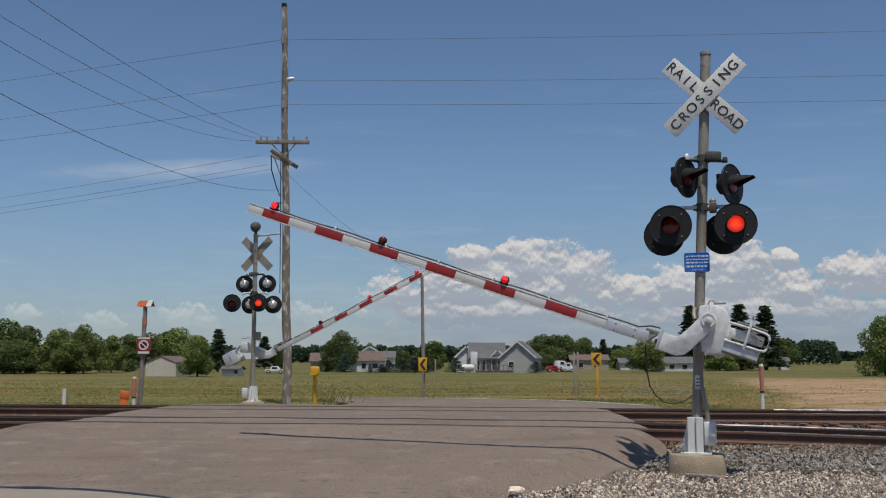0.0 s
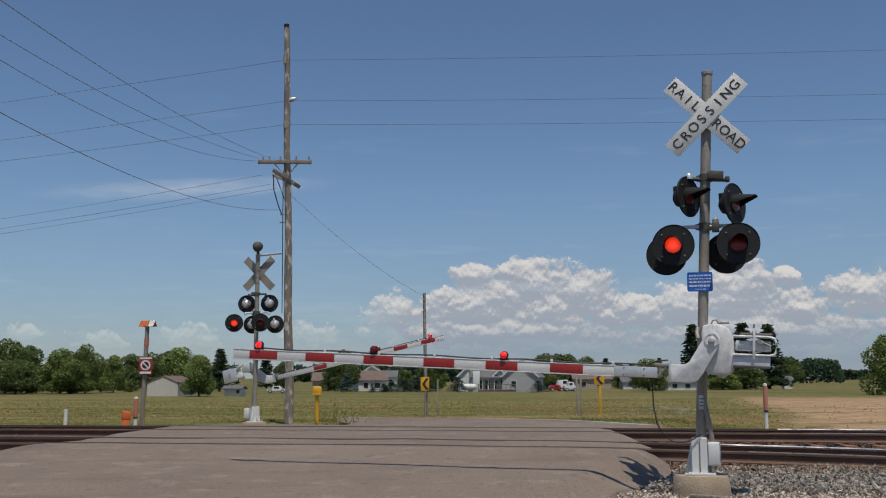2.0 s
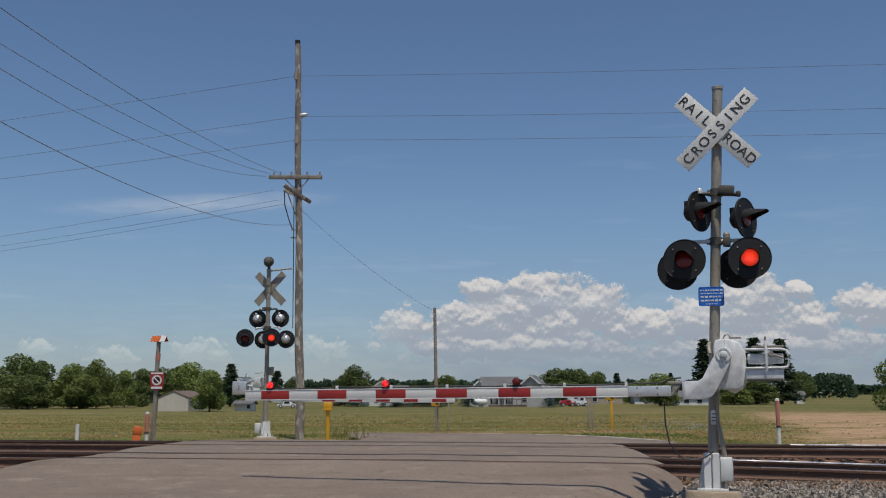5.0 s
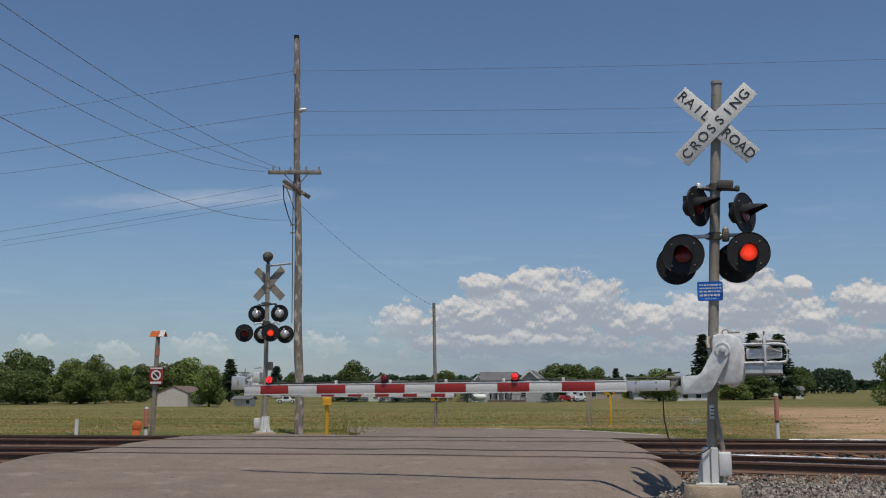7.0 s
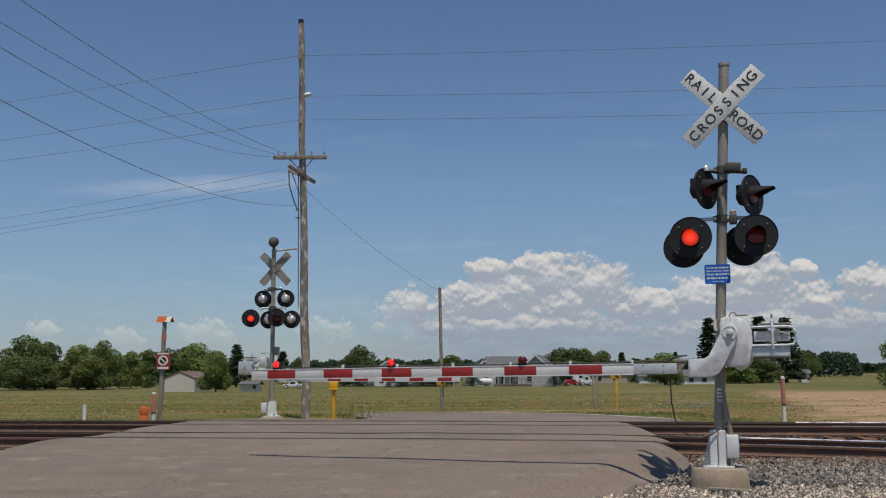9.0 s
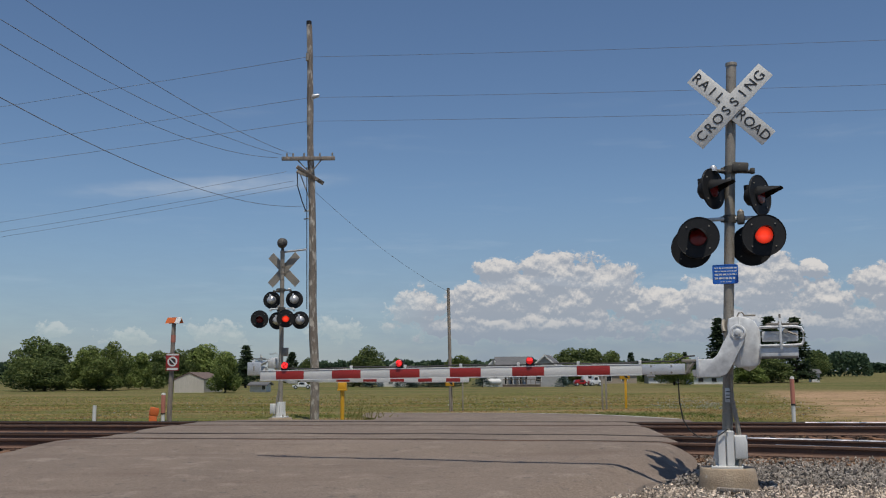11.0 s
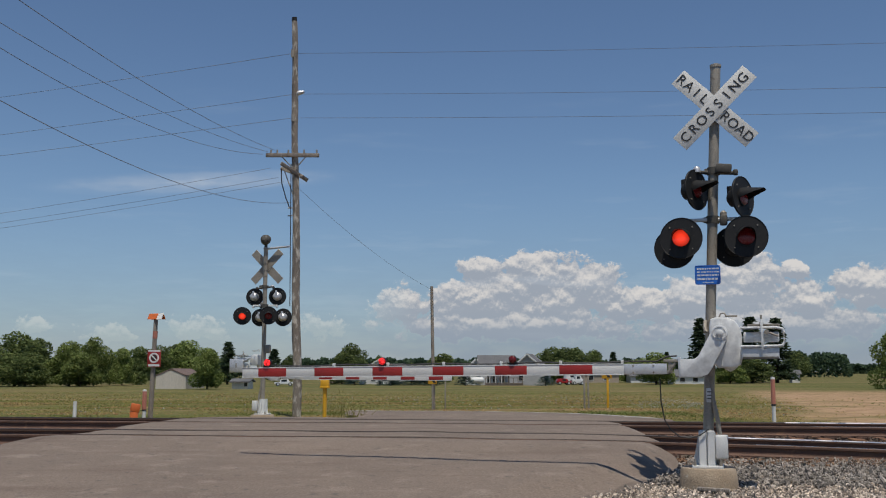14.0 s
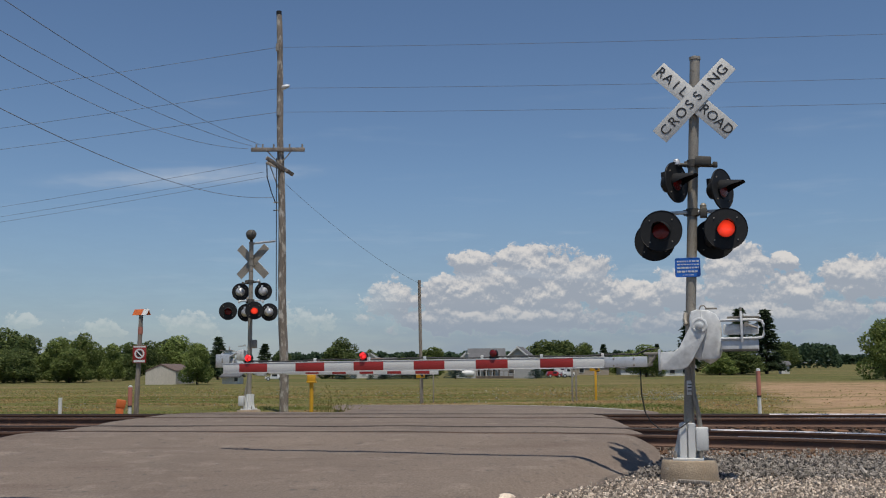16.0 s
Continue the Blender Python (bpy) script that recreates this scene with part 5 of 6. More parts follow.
# ---- houses and yards ----
def wall_with_roof(parent, w, d, h, rise, wall, roof, over=0.35, hip=False):
    """A gabled block: ridge along local x, eaves along the front and back."""
    bm = bmesh.new()
    o = [(-d / 2, 0), (d / 2, 0), (d / 2, h), (0, h + rise), (-d / 2, h)]
    bm_prism(bm, o, -w / 2, w / 2)
    bmesh.ops.rotate(bm, cent=(0, 0, 0), matrix=Matrix.Rotation(radians(90), 3, "Z"), verts=bm.verts)
    part("wall", bm, wall, parent, smooth=False)
    k = rise / (d / 2)
    bm = bmesh.new()
    e = d / 2 + over
    o = [(-e, h - over * k + 0.03), (0, h + rise + 0.03), (e, h - over * k + 0.03), (e, h - over * k + 0.2), (0, h + rise + 0.22), (-e, h - over * k + 0.2)]
    a = [bm.verts.new((x, -w / 2 - over, z)) for x, z in o]
    b = [bm.verts.new((x, w / 2 + over, z)) for x, z in o]
    for i in range(6):
        bm.faces.new((a[i], a[(i + 1) % 6], b[(i + 1) % 6], b[i]))
    for q in (a, b):
        bm.faces.new((q[0], q[1], q[4], q[5]))
        bm.faces.new((q[1], q[2], q[3], q[4]))
    bmesh.ops.recalc_face_normals(bm, faces=bm.faces)
    bmesh.ops.rotate(bm, cent=(0, 0, 0), matrix=Matrix.Rotation(radians(90), 3, "Z"), verts=bm.verts)
    part("roof", bm, roof, parent, smooth=False)


def pane(parent, x, y, z, w, h, face="y"):
    f = part("window", bm_box(bmesh.new(), (x, y, z), (w + 0.2, 0.08, h + 0.2) if face == "y" else (0.08, w + 0.2, h + 0.2)), WHITEPAINT, parent, smooth=False)
    s = -0.03 if face == "y" else 0
    part("pane", bm_box(bmesh.new(), (x, y - 0.03 if face == "y" else y, z), (w, 0.06, h) if face == "y" else (0.14, w, h)), GLASS_DARK, f, smooth=False)


def house(name, x, y, yaw, w, d, h, rise, wall, roof, label, windows=(), chimney=None, trim=False, over=0.35):
    t = thing(name, pose(x, y, ground_z(x, y) - 0.1, 0, 0, yaw), label, "building" if name != "house" else "house", "far buildings")
    wall_with_roof(t, w, d, h, rise, wall, roof, over)
    for q in windows:
        pane(t, *q)
    if chimney:
        cx, cy, cz, cw = chimney
        part("chimney", bm_box(bmesh.new(), (cx, cy, cz / 2), (cw, 0.9, cz), 0.03), SIDING_WHITE, t)
    if trim:
        for s in (-1, 1):
            L = math.hypot(d / 2 + 0.35, rise * (1 + 0.7 / d))
            a = math.atan2(rise, d / 2)
            bm = bm_box(bmesh.new(), (0, 0, 0), (0.06, L, 0.26))
            o = part("rake_board", bm, WHITEPAINT, t)
            o.matrix_basis = pose(w / 2 + 0.38, s * (d / 4 + 0.05), h + rise / 2 + 0.05, math.degrees(-s * a))
            o = part("rake_board", bm_box(bmesh.new(), (0, 0, 0), (0.06, L, 0.26)), WHITEPAINT, t)
            o.matrix_basis = pose(-w / 2 - 0.38, s * (d / 4 + 0.05), h + rise / 2 + 0.05, math.degrees(-s * a))
    return t


def px_x(px, y):
    """East-west place, y metres out, of a bearing."""
    return (px - 784) / 1761 * y


YH = 190.0
# big house with porch and chimney, and its garage with the gable towards the road
hs = house("house", px_x(862, YH), YH + 4, 0, 6.6, 7.5, 2.9, 2.7, SIDING_WHITE, ROOF_GREY, "white house with grey shingle roof and porch",
           windows=[(-1.9, -3.76, 1.4, 0.8, 1.6), (-0.4, -3.76, 1.4, 0.8, 1.6), (1.0, -3.76, 1.4, 0.8, 1.6), (2.4, -3.76, 1.4, 0.9, 1.9)], chimney=(-2.55, -4.0, 4.0, 1.3))
for k in range(5):
    part("porch_column", bm_box(bmesh.new(), (-1.4 + k * 1.1, -4.9, 1.25), (0.18, 0.18, 2.5)), WHITEPAINT, hs, smooth=False)
part("porch_roof", bm_box(bmesh.new(), (0.9, -4.5, 2.65), (5.2, 1.6, 0.18)), ROOF_GREY, hs, smooth=False)
house("house", px_x(826, YH), YH + 6, 90, 6.0, 4.2, 3.0, 2.0, SIDING_WHITE, ROOF_GREY, "grey-roofed wing of the white house", trim=True)
g = house("garage", px_x(921, YH), YH + 1, 78, 8.0, 6.8, 2.9, 2.9, SIDING_GREY, ROOF_GREY, "grey gabled garage with white trim", trim=True,
          windows=[(-4.02, 1.2, 1.6, 0.9, 1.0, "x")])
house("house", px_x(880, YH), YH + 3, 90, 5, 3.2, 2.7, 1.6, SIDING_WHITE, ROOF_GREY, "white gabled porch of the house", windows=[(-2.52, 0, 1.2, 1.0, 2.0, "x")], trim=True)
t = thing("deck", pose(px_x(872, YH), YH - 3.5, -1.25), "low brown timber deck with railing", "deck")
part("boards", bm_box(bmesh.new(), (0, 0, 0.45), (7.0, 3.0, 0.14)), DECK, t)
for k in range(9):
    part("post", bm_box(bmesh.new(), (-3.4 + 0.85 * k, -1.45, 0.75), (0.12, 0.12, 1.5)), DECK, t)
part("handrail", bm_box(bmesh.new(), (0, -1.45, 1.45), (7.0, 0.1, 0.12)), DECK, t)
part("skirt", bm_box(bmesh.new(), (0, -1.42, 0.2), (7.0, 0.06, 0.4)), DECK, t)
bm = bm_lathe(bmesh.new(), [(0, -1.5), (0.35, -1.42), (0.55, -1.15), (0.6, -0.9), (0.6, 0.9), (0.55, 1.15), (0.35, 1.42), (0, 1.5)], pose(0, 0, 0.9, 0, 90, 0), 20)
t = part("gas_tank", bm, WHITEPAINT)
t.location = (px_x(824, YH), YH - 5, -1.15)
tagged(t, "white gas tank on the lawn beside the house", "tank")

house("barn", px_x(293, 150), 154, 90, 11.0, 4.5, 2.0, 0.95, SIDING_PALE, ROOF_BROWN, "pale metal barn with brown roof", over=0.06)
house("house", px_x(410, 150), 152, 0, 2.4, 4, 1.1, 0.35, SIDING_WHITE, ROOF_GREY, "low white cottage with grey roof", windows=[(0.9, -2.02, 0.8, 0.5, 0.6)])
house("house", px_x(566, 220), 222, 0, 3.6, 5, 2.2, 1.6, SIDING_TAN, ROOF_BROWN, "small tan cottage with brown roof")
house("house", px_x(650, 205), 206, 20, 6.0, 5.5, 2.3, 1.7, SIDING_WHITE, ROOF_BROWN, "white bungalow with brown roof", windows=[(-1.5, -2.77, 1.2, 0.9, 1.0), (0.9, -2.77, 1.2, 1.2, 1.0)])
house("house", px_x(655, 240), 243, 90, 6, 6, 3.6, 1.9, SIDING_WHITE, ROOF_GREY, "tall white gabled house behind the trees", trim=True)
house("house", px_x(678, 240), 243, 0, 5.5, 5, 2.9, 1.4, SIDING_WHITE, ROOF_GREY, "white house with grey roof", windows=[(-1.2, -2.52, 1.7, 0.9, 1.2), (1.3, -2.52, 1.7, 0.9, 1.2)])
house("house", px_x(1040, 230), 231, 0, 8.5, 6, 2.3, 1.1, SIDING_TAN, ROOF_BROWN, "low tan ranch house with brown roof", windows=[(-2, -3.02, 1.2, 1, 1), (1.5, -3.02, 1.2, 1.2, 1)])
house("house", px_x(1195, 210), 211, 0, 6.5, 6, 1.7, 1.2, SIDING_WHITE, ROOF_GREY, "low white house under a tree", windows=[(-1.5, -3.02, 1.0, 1, 0.8), (1.2, -3.02, 1.0, 1, 0.8)])
house("house", px_x(1120, 230), 231, 0, 7, 6, 1.6, 1.0, SIDING_WHITE, ROOF_GREY, "low white house behind a round tree")
house("shed", px_x(1385, 230), 231, 0, 1.8, 2, 2.2, 0.6, SIDING_WHITE, ROOF_GREY, "small white shed by the far trees")


def vehicle(x, y, L, h, paint, label, cat):
    t = thing("parked_" + cat, pose(x, y, ground_z(x, y), 0, 0, 8), label, cat, "parked vehicles")
    o = [(-L / 2, 0.35), (L / 2, 0.35), (L / 2, h * 0.55), (L * 0.30, h * 0.60), (L * 0.2, h), (-L * 0.18 if cat == "truck" else -L * 0.4, h), (-L * 0.22 if cat == "truck" else -L / 2, h * 0.6), (-L / 2, h * 0.55)]
    part("body", bm_prism(bmesh.new(), o, -0.85, 0.85, 0.06), paint, t)
    part("side_window", bm_box(bmesh.new(), (0.0, -0.86, h * 0.78), (L * 0.28, 0.03, h * 0.28)), GLASS_DARK, t)
    for sx in (-0.32, 0.32):
        for sy in (-0.8, 0.8):
            w = part("wheel", bm_cyl(bmesh.new(), (L * sx, sy - 0.1, 0.34), (L * sx, sy + 0.1, 0.34), 0.34, n=18), RUBBER, t)
            part("rim", bm_cyl(bmesh.new(), (L * sx, sy - 0.11, 0.34), (L * sx, sy + 0.11, 0.34), 0.19, n=12), ALU, w)


vehicle(px_x(978, 195), 195, 2.8, 1.2, CAR_RED, "red car parked by the house", "car")
vehicle(px_x(993, 200), 201, 2.8, 2.2, CAR_WHITE, "white van parked in the yard", "van")
vehicle(px_x(1003, 194), 194.5, 2.4, 1.8, CAR_WHITE, "white truck parked in the yard", "truck")
vehicle(px_x(488, 180), 180, 3.4, 1.25, CAR_WHITE, "white pickup truck parked on the far lawn", "truck")


# ---- trees ----
def crown_mesh(name, seed, lobes, leaf, count, material):
    """Many small leaf clumps set on the outer shells of several lobes: (x, y, z, rx, ry, rz)."""
    rng = np.random.default_rng(seed)
    verts, faces = [], []
    vol = np.array([l[3] * l[5] for l in lobes])
    for l, share in zip(lobes, vol / vol.sum()):
        c, r = np.array(l[:3]), np.array(l[3:])
        for _ in range(int(count * share)):
            d = rng.normal(0, 1, 3)
            d /= np.linalg.norm(d)
            k = rng.uniform(0.5, 1.0) ** 0.5
            k *= 1 + 0.22 * noise.noise(Vector(d * 2.2 + c)) + 0.12 * noise.noise(Vector(d * 5 + c))
            p = c + d * r * k
            s = leaf * rng.uniform(0.5, 1.35)
            u = rng.normal(0, 1, 3)
            u /= np.linalg.norm(u)
            nrm = d * 0.5 + rng.normal(0, 0.6, 3)
            w = np.cross(u, nrm)
            w /= np.linalg.norm(w) + 1e-6
            u = np.cross(w, nrm)
            u /= np.linalg.norm(u) + 1e-6
            i = len(verts)
            verts += [tuple(p - u * s), tuple(p + w * s * 0.6), tuple(p + u * s), tuple(p - w * s * 0.6)]
            faces.append((i, i + 1, i + 2, i + 3))
    me = bpy.data.meshes.new(name)
    me.from_pydata(verts, [], faces)
    me.materials.append(material)
    return me


def broadleaf(seed, material, wide=1.0):
    """A tree one unit high, trunk and limbs under an uneven crown."""
    rng = random.Random(seed)
    t = new("tree")
    bm = bmesh.new()
    bm_tube(bm, [(0, 0, -0.03), (0.004, 0, 0.1), (-0.006, 0.004, 0.25), (0.0, 0, 0.5)], 0.028, 8)
    lobes = []
    for k in range(9):
        a = k * 2.4 + rng.uniform(-0.4, 0.4)
        rr = rng.uniform(0.10, 0.27) * wide * (1.15 - 0.55 * k / 8)
        z = 0.16 + 0.62 * (k / 8.0) + rng.uniform(-0.05, 0.05)
        x, y = rr * math.cos(a), rr * math.sin(a)
        q = rng.uniform(0.13, 0.21)
        lobes.append((x, y, z, q * 1.1 * wide, q * 1.1 * wide, q))
        bm_tube(bm, [(0, 0, 0.22 + 0.02 * k), (x * 0.5, y * 0.5, 0.2 + 0.5 * (z - 0.2)), (x, y, z)], 0.009, 5)
    lobes.append((0, 0, 0.82, 0.16 * wide, 0.16 * wide, 0.16))
    lobes.append((0, 0, 0.42, 0.28 * wide, 0.28 * wide, 0.36))
    part("trunk", bm, BARK, t)
    o = new("crown", crown_mesh("crown", seed, lobes, 0.023, 8500, material))
    o.parent = t
    return t


def conifer(seed, material, wide=0.22):
    rng = np.random.default_rng(seed)
    t = new("tree")
    part("trunk", bm_cyl(bmesh.new(), (0, 0, -0.03), (0, 0, 0.97), 0.018, 0.003, 8), BARK, t)
    verts, faces = [], []
    for k in range(150):
        z = 0.06 + 0.92 * (k / 150)
        reach = wide * (1 - z) ** 0.8 * rng.uniform(0.7, 1.15) + 0.012
        a = rng.uniform(0, 6.28)
        d = np.array((math.cos(a), math.sin(a), 0))
        s = np.array((-d[1], d[0], 0))
        for j in range(18):
            f = rng.uniform(0.1, 1)
            p = np.array((0, 0, z)) + d * reach * f + s * rng.normal(0, 0.018) + np.array((0, 0, -0.10 * reach * f + rng.normal(0, 0.008)))
            w, l = 0.013 * rng.uniform(0.6, 1.4), 0.032 * rng.uniform(0.6, 1.4)
            u = d * rng.uniform(0.5, 1) + s * rng.normal(0, 0.6) + np.array((0, 0, rng.normal(-0.2, 0.4)))
            n = np.cross(u, rng.normal(0, 1, 3))
            n /= np.linalg.norm(n) + 1e-6
            i = len(verts)
            verts += [tuple(p - n * w), tuple(p + u * l), tuple(p + n * w), tuple(p - u * l * 0.4)]
            faces.append((i, i + 1, i + 2, i + 3))
    o = raw("crown", verts, faces, material, t)
    return t


KINDS = {"a": broadleaf(11, LEAF), "b": broadleaf(12, LEAF_DARK, 1.15), "c": broadleaf(13, LEAF, 1.25), "d": broadleaf(14, LEAF_DARK, 0.9), "s": conifer(21, NEEDLE, 0.2), "u": conifer(22, NEEDLE_BLUE, 0.30)}
NAMES = {"a": "leafy green deciduous tree", "b": "dark green spreading tree", "c": "broad green deciduous tree", "d": "tall dark green deciduous tree", "s": "dark pointed spruce tree", "u": "small bluish spruce tree"}


def tree(kind, px, top_px, width_px, y, where):
    """A tree y metres out at a bearing, with its top at an elevation and a crown width."""
    x = px_x(px, y)
    g = ground_z(x, y)
    h = 1.5 + (634 - top_px) / 1761 * y - g
    w = width_px / 1761 * y
    o = copy_thing(KINDS[kind], pose(x, y, g, 0, 0, (px * 37) % 360))
    base = {"a": 0.72, "b": 0.84, "c": 0.92, "d": 0.66, "s": 0.29, "u": 0.44}[kind]
    o.scale = (w / base, w / base, h)
    tagged(o, NAMES[kind] + " " + where, "tree", "trees round the fields")
    return o


for row in (("b", 12, 563, 105, 175), ("d", 52, 575, 60, 185), ("a", 108, 580, 75, 178), ("c", 152, 572, 62, 176), ("a", 128, 600, 80, 172), ("b", 30, 600, 95, 170), ("a", 202, 592, 48, 185),
            ("d", 232, 590, 50, 195), ("b", 268, 588, 60, 230), ("c", 318, 578, 85, 235), ("a", 352, 592, 60, 146), ("s", 388, 582, 38, 200), ("d", 300, 585, 60, 236), ("b", 180, 600, 45, 190)):
    tree(*row, "at the edge of the field")
for row in (("b", 607, 584, 66, 198), ("d", 590, 600, 45, 200), ("s", 470, 595, 32, 260), ("b", 500, 605, 40, 262), ("a", 767, 602, 50, 214), ("b", 750, 612, 50, 216), ("b", 655, 606, 30, 300), ("d", 712, 620, 36, 290),
            ("b", 960, 591, 75, 240), ("b", 985, 592, 105, 236), ("b", 1000, 592, 60, 245), ("b", 975, 612, 50, 215), ("a", 1032, 596, 45, 250), ("d", 1020, 612, 50, 252), ("s", 1066, 600, 22, 250), ("s", 1160, 600, 20, 300),
            ("c", 1140, 600, 82, 196), ("b", 1110, 622, 40, 240), ("s", 1220, 540, 46, 228), ("s", 1308, 538, 56, 232), ("s", 1352, 540, 54, 226), ("b", 1290, 600, 110, 222), ("a", 1270, 615, 60, 214), ("b", 1385, 598, 60, 320), ("a", 1092, 618, 40, 236)):
    tree(*row, "among the houses")
for row in (("u", 612, 626, 32, 188), ("u", 690, 640, 34, 186), ("u", 712, 636, 36, 188), ("u", 735, 632, 34, 187), ("u", 806, 633, 32, 184), ("u", 947, 640, 32, 180), ("u", 656, 644, 14, 180), ("u", 676, 645, 26, 184), ("u", 755, 638, 30, 186)):
    tree(*row, "on the lawn of the houses")
for row in (("c", 1562, 556, 84, 150), ("b", 1590, 548, 80, 152)):
    tree(*row, "standing alone in the field")
for o in KINDS.values():
    for q in (*o.children_recursive, o):
        bpy.data.objects.remove(q)


def far_wood(px0, px1, y, low, high, seed, label):
    """A distant wood edge: an uneven bank of leaf clumps."""
    rng = np.random.default_rng(seed)
    verts, faces = [], []
    span = px1 - px0
    for _ in range(int(span * 26)):
        px = rng.uniform(px0, px1)
        yy = y + rng.uniform(0, 25)
        prof = (low + (high - low) * (0.5 + 0.5 * noise.noise((px * 0.06, seed, 0))) + (high - low) * 0.4 * noise.noise((px * 0.25, seed, 4)))
        prof *= min(1, (px - px0) / 12 + 0.3, (px1 - px) / 12 + 0.3)
        z = -1.2 + (prof + 0.4) * rng.uniform(0, 1) ** 0.6
        p = np.array((px_x(px, yy), yy, z))
        s = 0.0022 * y * rng.uniform(0.5, 1.2)
        u, n = rng.normal(0, 1, 3), rng.normal(0, 1, 3)
        u /= np.linalg.norm(u)
        w = np.cross(u, n)
        w /= np.linalg.norm(w)
        i = len(verts)
        verts += [tuple(p - u * s), tuple(p + w * s * 0.7), tuple(p + u * s), tuple(p - w * s * 0.7)]
        faces.append((i, i + 1, i + 2, i + 3))
    tagged(raw("far_wood", verts, faces, FAR_LEAF), label, "woodland", kind="stuff")


far_wood(-60, 420, 420, 6, 9, 1, "distant line of trees behind the farm")
far_wood(480, 960, 600, 7, 11, 2, "distant line of trees on the horizon")
far_wood(1040, 1230, 450, 5, 9, 3, "distant trees behind the houses")
far_wood(1372, 1482, 420, 8, 11, 4, "dense block of woodland across the field")
far_wood(1470, 1800, 900, 6, 9, 5, "hazy distant line of trees on the horizon")
far_wood(-400, -50, 500, 6, 9, 6, "distant line of trees")


# ---- grass ----
def grass(name, count, region, height, material, seed, label, keep=None, width=0.006, clump=0.0):
    rng = np.random.default_rng(seed)
    x0, x1, y0, y1 = region
    verts, faces = [], []
    n = 0
    while n < count:
        y = y0 + (y1 - y0) * rng.uniform(0, 1) ** 1.5
        x = rng.uniform(x0, x1) * (1 if y < 40 else y / 40)
        if keep and not keep(x, y):
            continue
        patch = 0.5 + noise.noise((x * 0.25, y * 0.45, seed)) + 0.4 * noise.noise((x * 1.2, y * 1.2, seed))
        if patch < rng.uniform(-0.1, 0.7):
            n += 0.25
            continue
        h = height * rng.uniform(0.4, 1.15) * (0.5 + 0.7 * max(0.1, patch))
        a = rng.uniform(0, 6.28)
        w = width * (1 + y / 60) * rng.uniform(0.7, 1.5)
        lx, ly = rng.normal(0, 1.5 * h, 2)
        z = ground_z(x, y) - 0.02
        i = len(verts)
        cx, sx = math.cos(a) * w, math.sin(a) * w
        verts += [(x - cx, y - sx, z), (x + cx, y + sx, z), (x + cx * 0.7 + lx * 0.4, y + sx * 0.7 + ly * 0.4, z + h * 0.6), (x - cx * 0.7 + lx * 0.4, y - sx * 0.7 + ly * 0.4, z + h * 0.6), (x + lx, y + ly, z + h)]
        faces += [(i, i + 1, i + 2, i + 3), (i + 3, i + 2, i + 4)]
        n += 1
    return tagged(raw(name, verts, faces, material), label, "grass", kind="stuff")


def off_road(x, y):
    if y + SLANT * x < 22.7 or math.hypot(x + 5.4, y - 28.5) < 0.5:
        return False
    far_edge = lerp(x, [(-120, 46.5), (-30, 36.8), (-14, 35.0), (-7, 34.2), (-3.6, 33.8), (-0.6, 33.3), (1.2, 32.8), (2.4, 32.0), (3.6, 31.0), (4.4, 29.8), (5.3, 28), (5.7, 26), (5.8, 20)])
    near_edge = lerp(x, [(-120, 60), (-14, 40.0), (-3.7, 36), (-3.4, 24.5), (-3.2, 0)])
    if y > far_edge + 0.2:
        return not (x - 0.27 * y > 2.5 + 3 * noise.noise((x * 0.2, y * 0.2, 0)) and y > 27)
    v = y + SLANT * x
    return y < near_edge - 0.2 and (v > 24.2 or x < lerp(v, ROAD_LEFT) - 0.7)


grass("field_grass", 64000, (-24, 22, 22.6, 62), 0.08, GRASS, 31, "tall dry and green roadside grass", off_road, 0.013)
grass("field_grass", 30000, (-34, 28, 50, 130), 0.11, GRASS, 32, "tall dry meadow grass", off_road, 0.016)
grass("verge_weeds", 4200, (4.4, 8.2, 22.6, 36), 0.11, GREEN_GRASS, 33, "lush green weeds beside the bend", off_road, 0.014)
grass("soil_weeds", 1500, (7.5, 24, 28, 80), 0.07, GRASS, 34, "scattered weeds on the bare field", lambda x, y: x - 0.27 * y > 0, 0.016)


def weed_clump(x, y, z, n, h, seed, label):
    rng = np.random.default_rng(seed)
    verts, faces = [], []
    for _ in range(n):
        bx, by = rng.normal(0, 0.22), rng.normal(0, 0.15)
        hh = h * rng.uniform(0.4, 1.1)
        lx = rng.normal(0, 0.2)
        for s in range(6):
            zz = hh * rng.uniform(0.1, 1)
            k = zz / hh
            a, l = rng.uniform(0, 6.28), 0.022 * rng.uniform(0.5, 1.4)
            px, py = bx + lx * k, by
            i = len(verts)
            verts += [(px, py, zz), (px + math.cos(a) * l - 0.01, py + math.sin(a) * l, zz + l * 0.6), (px + math.cos(a) * l * 1.2, py + math.sin(a) * l, zz + l * 1.2), (px + 0.015, py, zz + 0.06)]
            faces.append((i, i + 1, i + 2, i + 3))
        i = len(verts)
        verts += [(bx - 0.008, by, 0), (bx + 0.008, by, 0), (bx + lx, by, hh)]
        faces.append((i, i + 1, i + 2))
    ob = raw("weed_clump", verts, faces, GRASS)
    ob.location = (x, y, z)
    tagged(ob, label, "weeds", kind="stuff")


weed_clump(-3.25, 29.1, 0.05, 26, 0.85, 1, "tall green weeds round the yellow marker")
weed_clump(-2.75, 29.1, 0.05, 14, 0.5, 2, "tall green weeds round the yellow marker")
weed_clump(-10.05, 27.4, 0.05, 26, 0.3, 3, "low green weed by the white post")


